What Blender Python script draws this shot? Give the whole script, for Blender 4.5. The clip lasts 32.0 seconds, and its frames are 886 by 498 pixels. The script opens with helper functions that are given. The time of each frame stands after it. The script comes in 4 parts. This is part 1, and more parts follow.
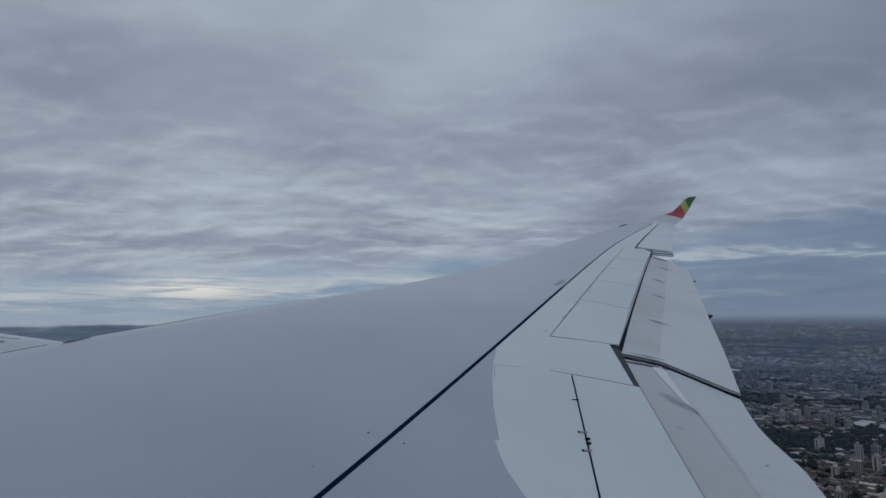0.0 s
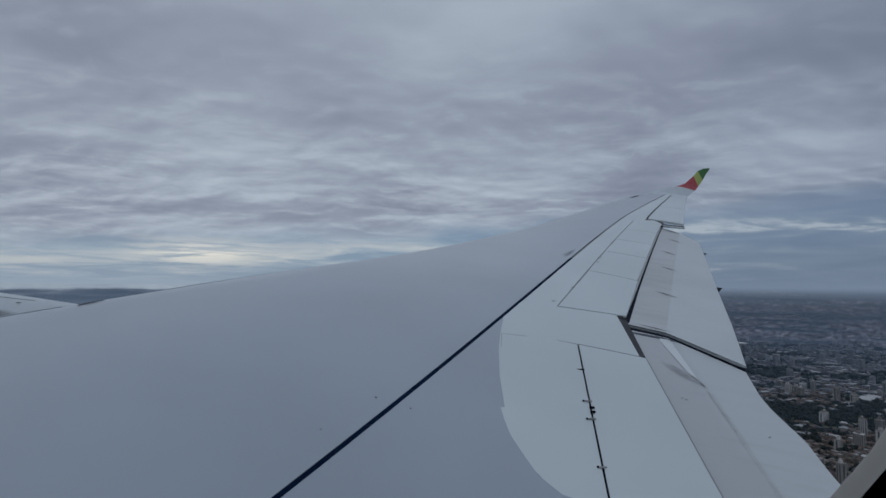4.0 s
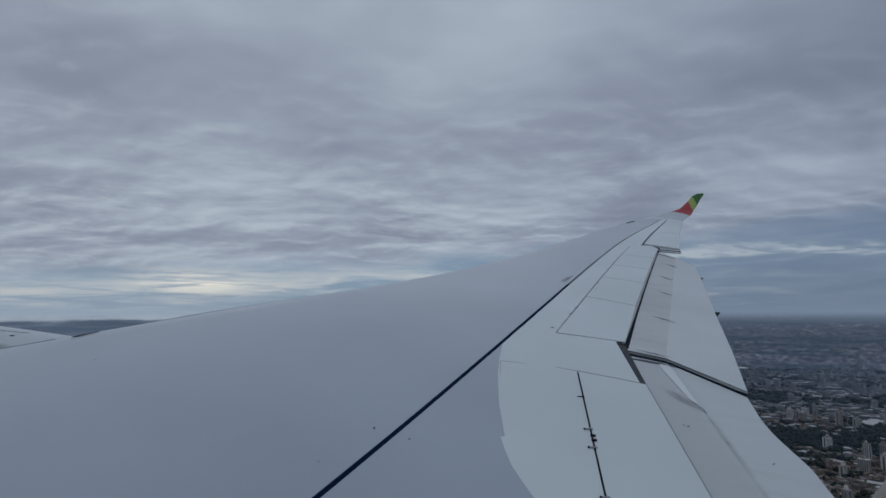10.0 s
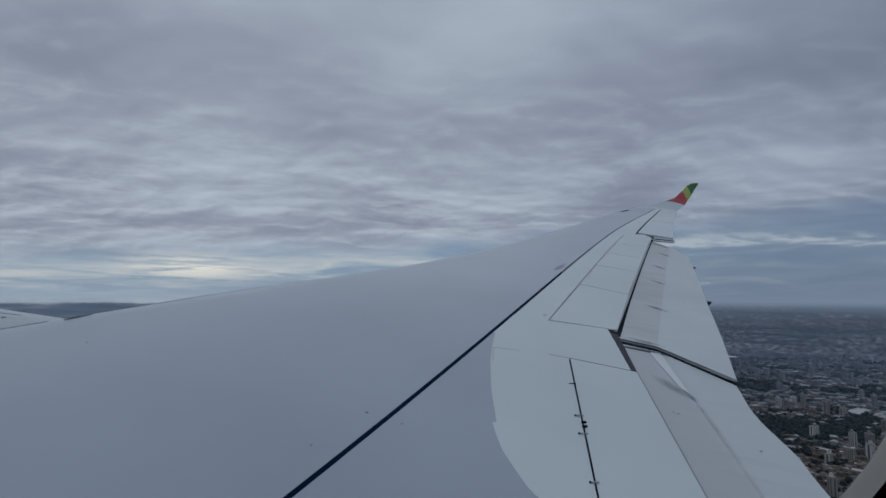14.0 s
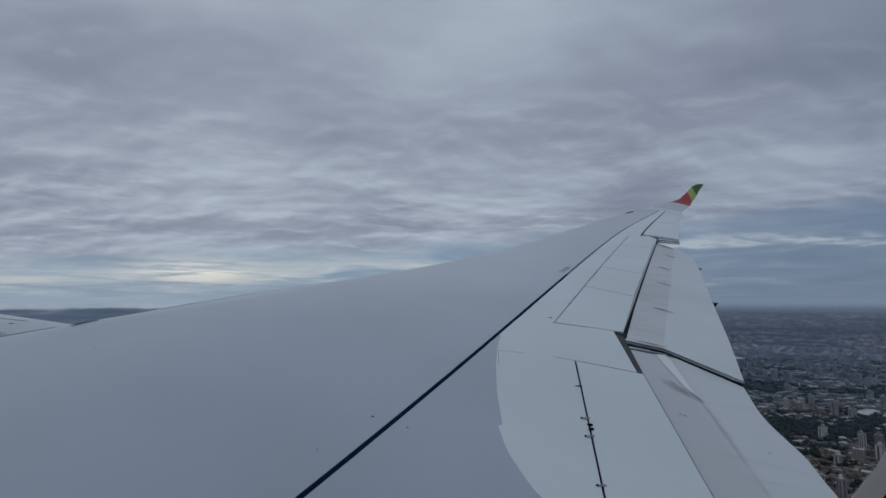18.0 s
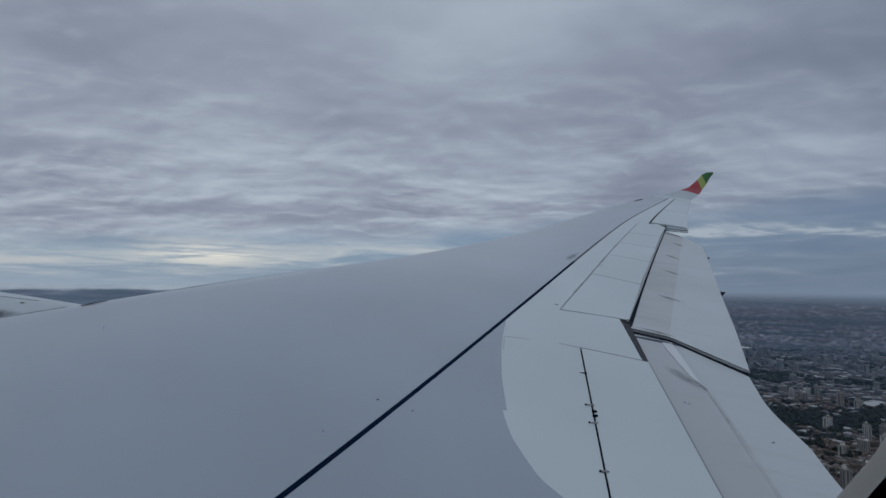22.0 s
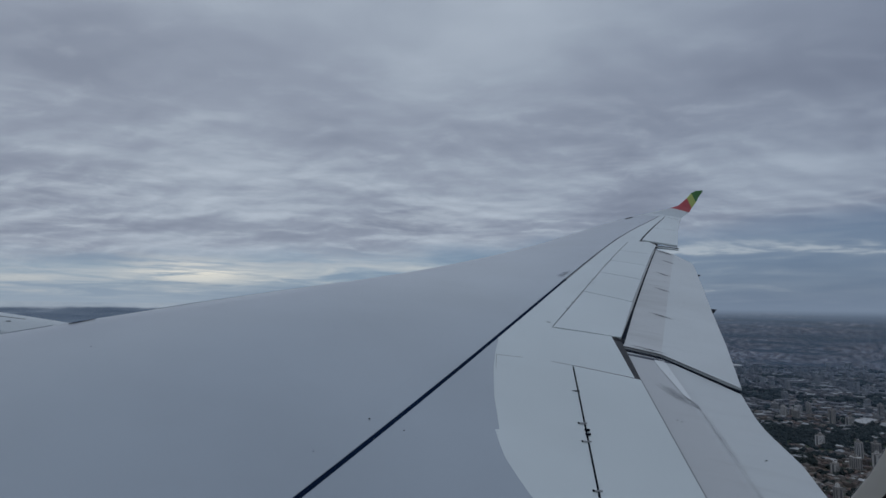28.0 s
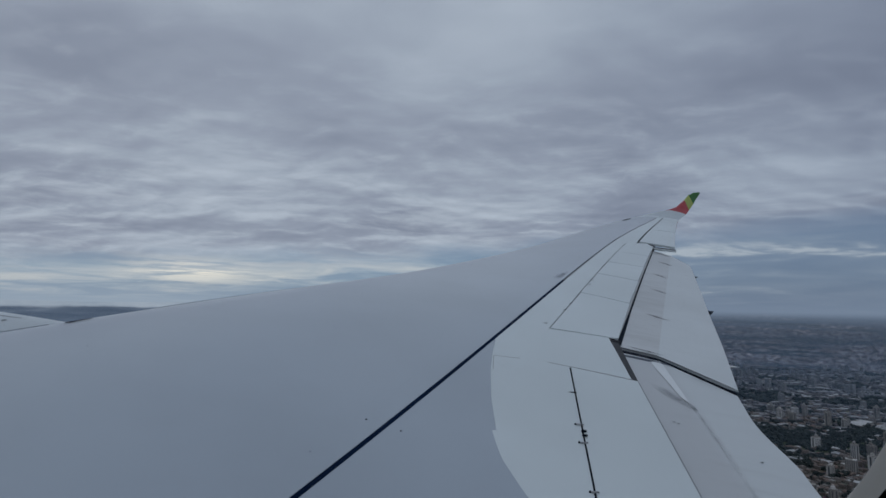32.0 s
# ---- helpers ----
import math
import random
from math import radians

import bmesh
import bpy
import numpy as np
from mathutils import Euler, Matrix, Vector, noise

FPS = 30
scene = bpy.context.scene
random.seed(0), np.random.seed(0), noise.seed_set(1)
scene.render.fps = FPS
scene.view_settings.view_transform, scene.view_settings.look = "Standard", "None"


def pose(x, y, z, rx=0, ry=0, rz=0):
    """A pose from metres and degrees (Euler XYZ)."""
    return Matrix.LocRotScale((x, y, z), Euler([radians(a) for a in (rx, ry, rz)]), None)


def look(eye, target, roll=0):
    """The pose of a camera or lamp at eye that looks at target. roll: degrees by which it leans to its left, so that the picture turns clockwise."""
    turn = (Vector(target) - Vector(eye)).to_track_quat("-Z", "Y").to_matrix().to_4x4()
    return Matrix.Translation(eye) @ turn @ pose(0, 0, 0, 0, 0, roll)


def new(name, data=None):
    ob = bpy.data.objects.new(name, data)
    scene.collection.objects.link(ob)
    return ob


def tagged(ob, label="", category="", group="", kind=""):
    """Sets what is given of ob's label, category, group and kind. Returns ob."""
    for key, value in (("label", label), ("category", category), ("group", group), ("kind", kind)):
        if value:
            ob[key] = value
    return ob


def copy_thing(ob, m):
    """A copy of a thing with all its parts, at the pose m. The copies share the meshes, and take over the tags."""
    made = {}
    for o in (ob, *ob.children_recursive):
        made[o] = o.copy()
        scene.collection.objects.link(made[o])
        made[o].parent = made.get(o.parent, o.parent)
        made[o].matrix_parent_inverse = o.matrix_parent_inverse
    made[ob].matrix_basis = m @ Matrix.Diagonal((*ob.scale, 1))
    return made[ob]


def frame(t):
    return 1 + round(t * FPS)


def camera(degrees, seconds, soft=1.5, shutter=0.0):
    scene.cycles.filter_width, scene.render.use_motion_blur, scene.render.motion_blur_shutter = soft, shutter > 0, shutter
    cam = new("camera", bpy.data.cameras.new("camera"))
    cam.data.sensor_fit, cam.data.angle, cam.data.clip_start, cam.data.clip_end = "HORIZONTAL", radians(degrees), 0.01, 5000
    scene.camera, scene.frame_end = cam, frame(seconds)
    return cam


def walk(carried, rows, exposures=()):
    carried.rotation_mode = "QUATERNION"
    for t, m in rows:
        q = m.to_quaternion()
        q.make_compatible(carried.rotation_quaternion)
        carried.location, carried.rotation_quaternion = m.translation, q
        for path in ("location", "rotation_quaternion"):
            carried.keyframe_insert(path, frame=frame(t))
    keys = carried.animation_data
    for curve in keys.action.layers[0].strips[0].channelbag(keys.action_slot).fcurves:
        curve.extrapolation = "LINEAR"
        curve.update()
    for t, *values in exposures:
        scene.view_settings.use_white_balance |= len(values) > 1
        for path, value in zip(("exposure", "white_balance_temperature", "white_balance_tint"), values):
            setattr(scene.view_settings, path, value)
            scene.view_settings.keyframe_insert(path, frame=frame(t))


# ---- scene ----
# Camera: held at a cabin window, square to the fuselage. x runs aft, y outboard, z up, the eye near z = 0.
cam = camera(76.19, 32.0)
PATH = [
    (0, 8.7143, -0.1199, 0.0004, 96.87, 0.49, 2.46), (0.5, 8.7153, -0.1200, 0.0003, 97.14, 0.70, 2.57), (1, 8.7162, -0.1200, 0.0003, 97.68, 0.79, 2.73),
    (1.5, 8.7172, -0.1200, 0.0003, 98.20, 0.78, 2.87), (2, 8.7180, -0.1197, 0.0004, 99.04, 0.85, 3.01), (2.5, 8.7207, -0.1200, 0.0004, 97.44, 0.64, 3.13),
    (3, 8.7231, -0.1204, 0.0001, 92.84, -0.18, 3.40), (3.5, 8.7218, -0.1201, -0.0000, 93.18, -0.40, 3.38), (5.5, 8.7187, -0.1201, -0.0003, 95.22, -0.24, 3.06),
    (6, 8.7180, -0.1203, -0.0001, 95.55, -0.12, 3.08), (6.5, 8.7177, -0.1200, -0.0002, 95.82, 0.03, 3.10), (7, 8.7174, -0.1200, -0.0002, 96.14, 0.38, 3.13),
    (7.5, 8.7172, -0.1200, -0.0002, 96.37, 0.40, 3.19), (8, 8.7170, -0.1200, -0.0001, 96.60, 0.59, 3.18), (8.5, 8.7171, -0.1200, -0.0001, 96.71, 0.67, 3.17),
    (9, 8.7172, -0.1199, -0.0001, 96.70, 0.63, 3.19), (9.5, 8.7173, -0.1200, -0.0001, 96.67, 0.54, 3.07), (10, 8.7174, -0.1200, -0.0002, 96.50, 0.23, 3.08),
    (10.5, 8.7175, -0.1201, -0.0002, 96.43, 0.24, 3.03), (11, 8.7175, -0.1201, -0.0004, 96.22, -0.01, 3.03), (11.5, 8.7184, -0.1200, -0.0004, 95.97, -0.11, 2.88),
    (12, 8.7193, -0.1200, -0.0004, 95.60, -0.27, 2.71), (12.5, 8.7190, -0.1201, -0.0003, 95.39, -0.37, 2.59), (13, 8.7188, -0.1200, -0.0002, 95.34, -0.35, 2.50),
    (13.5, 8.7187, -0.1200, -0.0002, 95.24, -0.40, 2.46), (15.5, 8.7192, -0.1200, 0.0001, 95.01, -0.16, 2.51), (16, 8.7194, -0.1200, 0.0002, 95.03, -0.03, 2.65),
    (16.5, 8.7194, -0.1199, 0.0001, 95.12, -0.01, 2.76), (17, 8.7193, -0.1199, 0.0003, 95.14, 0.06, 2.79), (17.5, 8.7192, -0.1199, 0.0002, 95.34, 0.05, 2.90),
    (18, 8.7192, -0.1200, 0.0001, 95.45, 0.03, 2.95), (18.5, 8.7189, -0.1199, 0.0001, 95.62, 0.04, 2.98), (19, 8.7186, -0.1200, 0.0000, 95.65, -0.00, 2.97),
    (19.5, 8.7183, -0.1200, -0.0001, 95.71, 0.02, 3.01), (20, 8.7179, -0.1200, -0.0001, 95.75, 0.05, 3.14), (20.5, 8.7209, -0.1200, -0.0001, 94.96, -0.20, 3.21),
    (21, 8.7241, -0.1202, -0.0002, 93.93, -0.41, 3.37), (21.5, 8.7224, -0.1201, -0.0003, 93.95, -0.61, 3.49), (22, 8.7210, -0.1201, -0.0002, 93.98, -0.75, 3.60),
    (22.5, 8.7207, -0.1201, -0.0003, 94.01, -0.81, 3.66), (23, 8.7203, -0.1204, -0.0004, 94.19, -0.80, 3.74), (23.5, 8.7198, -0.1201, -0.0003, 94.58, -0.71, 3.80),
    (24, 8.7192, -0.1201, -0.0004, 94.86, -0.70, 3.82), (24.5, 8.7183, -0.1201, -0.0004, 94.98, -0.76, 3.89), (25, 8.7175, -0.1202, -0.0004, 95.25, -0.67, 3.91),
    (25.5, 8.7178, -0.1200, -0.0004, 95.40, -0.67, 3.98), (27.5, 8.7192, -0.1200, -0.0003, 95.79, -0.70, 3.09), (28, 8.7197, -0.1202, -0.0002, 95.77, -0.69, 2.79),
    (28.5, 8.7197, -0.1201, -0.0003, 95.79, -0.74, 2.59), (29, 8.7196, -0.1201, -0.0003, 95.86, -0.73, 2.49), (29.5, 8.7196, -0.1201, -0.0003, 95.85, -0.76, 2.43),
    (30, 8.7196, -0.1201, -0.0004, 95.83, -0.82, 2.43), (30.5, 8.7196, -0.1201, -0.0003, 95.85, -0.77, 2.45), (31, 8.7196, -0.1200, -0.0003, 95.84, -0.83, 2.46),
    (31.5, 8.7196, -0.1200, -0.0003, 95.82, -0.92, 2.49), (32, 8.7197, -0.1203, -0.0003, 95.84, -0.93, 2.53),
]
EXPO = [(0, 0.0, 6380, 10.0), (32, 0.0, 6380, 10.0)]
walk(cam, [(t, pose(*p)) for t, *p in PATH], EXPO)

# ---------------------------------------------------------------- world and light


def build_world():
    w = bpy.data.worlds.new("overcast_sky")
    w.use_nodes = True
    scene.world = w
    nt = w.node_tree
    nt.nodes.clear()
    N, L = nt.nodes.new, nt.links.new

    def math_node(op, a, b=None, clamp=False):
        n = N("ShaderNodeMath")
        n.operation, n.use_clamp = op, clamp
        for i, v in enumerate((a, b)):
            if v is None:
                continue
            if isinstance(v, (int, float)):
                n.inputs[i].default_value = v
            else:
                L(v, n.inputs[i])
        return n.outputs[0]

    def noise_node(vec, scale, detail, rough, dist=0.0):
        n = N("ShaderNodeTexNoise")
        n.inputs["Scale"].default_value = scale
        n.inputs["Detail"].default_value = detail
        n.inputs["Roughness"].default_value = rough
        n.inputs["Distortion"].default_value = dist
        L(vec, n.inputs["Vector"])
        return n.outputs["Fac"]

    def ramp(fac, stops):
        n = N("ShaderNodeValToRGB")
        e = n.color_ramp.elements
        while len(e) < len(stops):
            e.new(0.5)
        for k, (p, c) in zip(e, stops):
            k.position, k.color = p, (*c, 1)
        L(fac, n.inputs[0])
        return n.outputs[0]

    def mix(fac, a, b, kind="MIX"):
        n = N("ShaderNodeMix")
        n.data_type, n.blend_type = "RGBA", kind
        if isinstance(fac, (int, float)):
            n.inputs[0].default_value = fac
        else:
            L(fac, n.inputs[0])
        for i, v in ((6, a), (7, b)):
            if isinstance(v, tuple):
                n.inputs[i].default_value = (*v, 1)
            else:
                L(v, n.inputs[i])
        return n.outputs[2]

    tc = N("ShaderNodeTexCoord").outputs["Generated"]
    sep = N("ShaderNodeSeparateXYZ")
    L(tc, sep.inputs[0])
    X, Y, Z = sep.outputs
    den = math_node("ADD", math_node("MAXIMUM", Z, 0.0), 0.075)
    U, V = math_node("DIVIDE", X, den), math_node("DIVIDE", Y, den)
    comb = N("ShaderNodeCombineXYZ")
    L(U, comb.inputs[0]), L(V, comb.inputs[1])
    P = comb.outputs[0]
    # the deck from below: broad soft fields, and long rolls with lit upper edges that crowd towards the horizon
    dome = math_node("ADD", math_node("MAXIMUM", Z, 0.0), 0.22)
    flat = N("ShaderNodeCombineXYZ")
    L(math_node("DIVIDE", X, dome), flat.inputs[0]), L(math_node("DIVIDE", Y, dome), flat.inputs[1])
    swirl = N("ShaderNodeTexNoise")
    for key, value in (("Scale", 1.6), ("Detail", 3.0), ("Roughness", 0.5)):
        swirl.inputs[key].default_value = value
    L(flat.outputs[0], swirl.inputs["Vector"])
    bend = N("ShaderNodeVectorMath")
    bend.operation = "MULTIPLY_ADD"
    L(swirl.outputs["Color"], bend.inputs[0])
    bend.inputs[1].default_value = (0.35, 0.30, 0.0)
    L(flat.outputs[0], bend.inputs[2])

    def rolls(shift):
        m = N("ShaderNodeMapping")
        m.inputs["Scale"].default_value, m.inputs["Location"].default_value = (0.62, 1.0, 1.0), (0.0, shift, 0.0)
        L(bend.outputs[0], m.inputs["Vector"])
        return noise_node(m.outputs[0], 3.1, 7, 0.54)

    big = noise_node(flat.outputs[0], 1.15, 4, 0.48, 0.1)
    mid, ahead = rolls(0.0), rolls(0.055)
    crowd = ramp(Z, [(0.06, (0.8, 0.8, 0.8)), (0.14, (1, 1, 1)), (0.26, (0.62, 0.62, 0.62)), (0.42, (0.18, 0.18, 0.18))])
    lumps = math_node("ADD", math_node("MULTIPLY", math_node("SUBTRACT", mid, 0.5), 0.30), math_node("MULTIPLY", math_node("SUBTRACT", mid, ahead), 0.60))
    f = math_node("ADD", math_node("MULTIPLY", math_node("SUBTRACT", big, 0.5), 0.64), math_node("MULTIPLY", lumps, crowd))
    # belts of thicker and thinner cloud, one above the other
    belts = ramp(math_node("ADD", Z, math_node("MULTIPLY", math_node("SUBTRACT", big, 0.5), 0.10)), [(0.08, (0.49,) * 3), (0.14, (0.475,) * 3), (0.21, (0.525,) * 3), (0.31, (0.475,) * 3), (0.38, (0.50,) * 3), (0.45, (0.55,) * 3)])
    f = math_node("ADD", f, belts)
    deck = ramp(f, [(0.36, CLOUD_DARK), (0.465, CLOUD_MID), (0.545, CLOUD_LIGHT), (0.67, CLOUD_BRIGHT)])
    edge = math_node("ADD", math_node("SUBTRACT", mid, ahead), 0.5)
    wisps = mix(1.0, ramp(edge, [(0.53, (0, 0, 0)), (0.64, (0.42, 0.42, 0.42))]), crowd, "MULTIPLY")
    deck = mix(wisps, deck, TORN)
    # a few torn bright streaks low in the deck
    torn = noise_node(comb2(N, L, X, Y, Z, 6.0), 4.6, 9, 0.60, 0.25)
    belt = ramp(Z, [(0.05, (0, 0, 0)), (0.11, (1, 1, 1)), (0.20, (0.8, 0.8, 0.8)), (0.34, (0, 0, 0))])
    thinned = mix(1.0, ramp(torn, [(0.53, (0, 0, 0)), (0.69, (0.6, 0.6, 0.6))]), belt, "MULTIPLY")
    deck = mix(thinned, deck, TORN)
    shaded = mix(1.0, ramp(torn, [(0.34, (0.55, 0.55, 0.55)), (0.48, (0, 0, 0))]), belt, "MULTIPLY")
    deck = mix(shaded, deck, CLOUD_DARK)
    # thin clearer layer near the horizon, with a bright slit below the edge of the deck
    low = noise_node(P, 0.9, 6, 0.55, 0.6)
    slit = math_node("ADD", math_node("MULTIPLY", X, 0.060), 0.074)
    off = math_node("SUBTRACT", math_node("ADD", Z, math_node("MULTIPLY", math_node("SUBTRACT", low, 0.5), 0.045)), slit)
    k = math_node("DIVIDE", off, 0.0145)
    bump = math_node("MULTIPLY", math_node("POWER", 2.718, math_node("MULTIPLY", math_node("MULTIPLY", k, k), -1.0)), math_node("MULTIPLY", math_node("SUBTRACT", noise_node(comb2(N, L, X, Y, Z), 2.4, 4, 0.6), 0.28, True), 0.52))
    under = math_node("MULTIPLY", math_node("LESS_THAN", off, -0.012), 0.03)
    lowf = math_node("SUBTRACT", math_node("ADD", low, bump), under)
    gap_l = ramp(lowf, [(0.38, (0.190, 0.270, 0.378)), (0.48, (0.24, 0.318, 0.415)), (0.57, (0.31, 0.375, 0.455)), (0.72, (0.45, 0.485, 0.515))])
    gap_r = ramp(lowf, [(0.36, (0.150, 0.212, 0.310)), (0.54, (0.185, 0.248, 0.342)), (0.61, (0.225, 0.287, 0.372)), (0.69, (0.43, 0.48, 0.53))])
    gap = mix(ramp(math_node("ADD", X, 0.5), [(0.35, (0, 0, 0)), (0.85, (1, 1, 1))]), gap_l, gap_r)
    sky = N("ShaderNodeTexSky")
    sky.sky_type, sky.sun_disc = "NISHITA", False
    sky.sun_elevation, sky.sun_rotation = SUN_EL, SUN_ROT
    thin = mix(0.12, gap, mix(1.0, sky.outputs[0], (0.10, 0.10, 0.10), "MULTIPLY"))
    up = ramp(math_node("ADD", off, 0.5), [(0.508, (0, 0, 0)), (0.545, (1, 1, 1))])
    col = mix(up, thin, deck)
    side = ramp(math_node("ADD", math_node("MULTIPLY", X, 0.5), 0.5), [(0.20, (1.04, 1.03, 1.02)), (0.50, (1.0, 1.0, 1.0)), (0.78, (0.80, 0.82, 0.86))])
    col = mix(1.0, col, side, "MULTIPLY")
    # the low sun shining through a slit in the cloud
    ax = math_node("ADD", math_node("MULTIPLY", X, GLOW[0]), math_node("MULTIPLY", Y, GLOW[1]))
    az = math_node("SUBTRACT", 1.0, ax)
    gx = math_node("POWER", 2.718, math_node("MULTIPLY", az, -230.0))
    dz = math_node("SUBTRACT", Z, GLOW[2])
    gz = math_node("POWER", 2.718, math_node("MULTIPLY", math_node("MULTIPLY", dz, dz), -3000.0))
    streak = noise_node(comb2(N, L, X, Y, Z, 17.0), 6.0, 7, 0.62)
    g = math_node("MULTIPLY", math_node("MULTIPLY", gx, gz), math_node("MULTIPLY", math_node("SUBTRACT", streak, 0.43, True), 10.0, True))
    col = mix(g, col, (0.90, 0.85, 0.72))
    # haze line
    hf = ramp(math_node("ADD", math_node("MULTIPLY", Z, 5.0), 0.5), [(0.50, (1, 1, 1)), (0.565, (0.5, 0.5, 0.5)), (0.68, (0, 0, 0))])
    col = mix(hf, col, mix(ramp(math_node("ADD", X, 0.5), [(0.05, (0, 0, 0)), (0.80, (1, 1, 1))]), HAZE_SUNWARD, HAZE))
    bg = N("ShaderNodeBackground")
    bg.inputs["Strength"].default_value = 1.0
    L(col, bg.inputs["Color"])
    out = N("ShaderNodeOutputWorld")
    L(bg.outputs[0], out.inputs[0])


def comb2(N, L, X, Y, Z, flat=14.0):
    m = N("ShaderNodeMath")
    m.operation = "MULTIPLY"
    m.inputs[1].default_value = flat
    L(Z, m.inputs[0])
    c = N("ShaderNodeCombineXYZ")
    L(X, c.inputs[0]), L(Y, c.inputs[1]), L(m.outputs[0], c.inputs[2])
    return c.outputs[0]


CLOUD_DARK, CLOUD_MID, CLOUD_LIGHT, CLOUD_BRIGHT = (0.226, 0.261, 0.332), (0.278, 0.319, 0.394), (0.334, 0.384, 0.458), (0.415, 0.472, 0.545)
TORN = (0.46, 0.52, 0.59)
HAZE, HAZE_SUNWARD = (0.172, 0.224, 0.302), (0.29, 0.355, 0.43)
SUN_EL, SUN_ROT = radians(65), radians(139)
GLOW = (-0.44, 0.898, 0.052)
build_world()

sun = new("sun", bpy.data.lights.new("sun", "SUN"))
sun.data.energy, sun.data.angle, sun.data.color = 0.4, radians(60), (0.96, 0.98, 1.0)
sun.matrix_world = look((0, 0, 0), (-0.30, 0.35, -1.0))

# ---------------------------------------------------------------- materials


class Mat:
    """A small wrapper round a principled node material."""

    def __init__(self, name, color, rough=0.5, metal=0.0, spec=0.5):
        self.m = bpy.data.materials.new(name)
        self.m.use_nodes = True
        self.nt = self.m.node_tree
        self.b = self.nt.nodes["Principled BSDF"]
        self.b.inputs["Base Color"].default_value = (*color, 1)
        self.b.inputs["Roughness"].default_value = rough
        self.b.inputs["Metallic"].default_value = metal
        self.b.inputs["Specular IOR Level"].default_value = spec
        self.color = color
        self.rough = rough

    def node(self, kind, **inputs):
        n = self.nt.nodes.new(kind)
        for k, v in inputs.items():
            n.inputs[k.replace("_", " ")].default_value = v
        return n

    def link(self, a, b):
        self.nt.links.new(a, b)

    def coords(self, scale=(1, 1, 1)):
        tc = self.node("ShaderNodeTexCoord")
        mp = self.node("ShaderNodeMapping")
        mp.inputs["Scale"].default_value = scale
        self.link(tc.outputs["Object"], mp.inputs["Vector"])
        return mp.outputs[0]

    def noise(self, scale, detail=4, rough=0.55, stretch=(1, 1, 1)):
        n = self.node("ShaderNodeTexNoise", Scale=scale, Detail=detail, Roughness=rough)
        self.link(self.coords(stretch), n.inputs["Vector"])
        return n.outputs["Fac"]

    def ramp(self, fac, stops):
        n = self.node("ShaderNodeValToRGB")
        e = n.color_ramp.elements
        while len(e) < len(stops):
            e.new(0.5)
        for k, (p, c) in zip(e, stops):
            k.position, k.color = p, (*(c if isinstance(c, tuple) else (c, c, c)), 1)
        self.link(fac, n.inputs[0])
        return n.outputs[0]

    def mix(self, fac, a, b, kind="MIX"):
        n = self.node("ShaderNodeMix")
        n.data_type, n.blend_type = "RGBA", kind
        if isinstance(fac, (int, float)):
            n.inputs[0].default_value = fac
        else:
            self.link(fac, n.inputs[0])
        for i, v in ((6, a), (7, b)):
            if isinstance(v, tuple):
                n.inputs[i].default_value = (*v, 1)
            else:
                self.link(v, n.inputs[i])
        return n.outputs[2]

    def base(self, out):
        self.link(out, self.b.inputs["Base Color"])

    def roughness(self, fac, lo, hi):
        self.link(self.ramp(fac, [(0.3, lo), (0.7, hi)]), self.b.inputs["Roughness"])

    def bump(self, fac, strength=0.2, dist=0.01):
        n = self.node("ShaderNodeBump", Strength=strength, Distance=dist)
        self.link(fac, n.inputs["Height"])
        self.link(n.outputs[0], self.b.inputs["Normal"])


def painted(name, color, rough, dirt=0.10, streak=(0.25, 2.2, 1.0), grime=None, spec=0.5, even=1.0, coat=0.0):
    """Aircraft paint: faint broad mottling, chordwise streaks, fine orange peel."""
    m = Mat(name, color, rough, 0.0, spec)
    m.b.inputs["Coat Weight"].default_value, m.b.inputs["Coat Roughness"].default_value = coat, 0.22
    a = m.noise(0.55, 3, 0.5)
    s = m.noise(2.6, 5, 0.62, streak)
    dark = tuple(c * (1 - dirt * 1.6) for c in color)
    light = tuple(min(1, c * (1 + dirt * 0.5)) for c in color)
    col = m.mix(m.ramp(a, [(0.35, 0.0), (0.68, 1.0)]), dark, light)
    col = m.mix(m.ramp(s, [(0.50, 0.0), (0.78, 0.55 * even)]), col, tuple(c * (1 - dirt * 3) for c in color))
    if grime:
        g = m.noise(grime[0], 6, 0.65, streak)
        col = m.mix(m.ramp(g, [(0.52, 0.0), (0.74, grime[1])]), col, (0.16, 0.15, 0.145))
    m.base(col)
    m.roughness(s, rough - 0.07 * even, rough + 0.10 * even)
    m.bump(m.noise(38, 2, 0.5), 0.02, 0.004)
    return m.m


M_SKIN = painted("grey_wing_paint", (0.321, 0.371, 0.430), 0.30, 0.05, even=0.12, coat=0.7)
M_SLAT = painted("pale_slat_paint", (0.40, 0.44, 0.48), 0.30, 0.05, even=0.2, coat=0.5)
M_TIPROOT = painted("tip_root_paint", (0.47, 0.52, 0.555), 0.35, 0.05, even=0.3)
M_PANEL = painted("pale_grey_paint", (0.560, 0.618, 0.643), 0.42, 0.04, even=0.4)
M_FLAP = painted("pale_flap_paint", (0.537, 0.578, 0.602), 0.40, 0.05, even=0.5)
M_NOSE = painted("worn_flap_nose_paint", (0.492, 0.515, 0.535), 0.40, 0.06, grime=(1.6, 0.16))


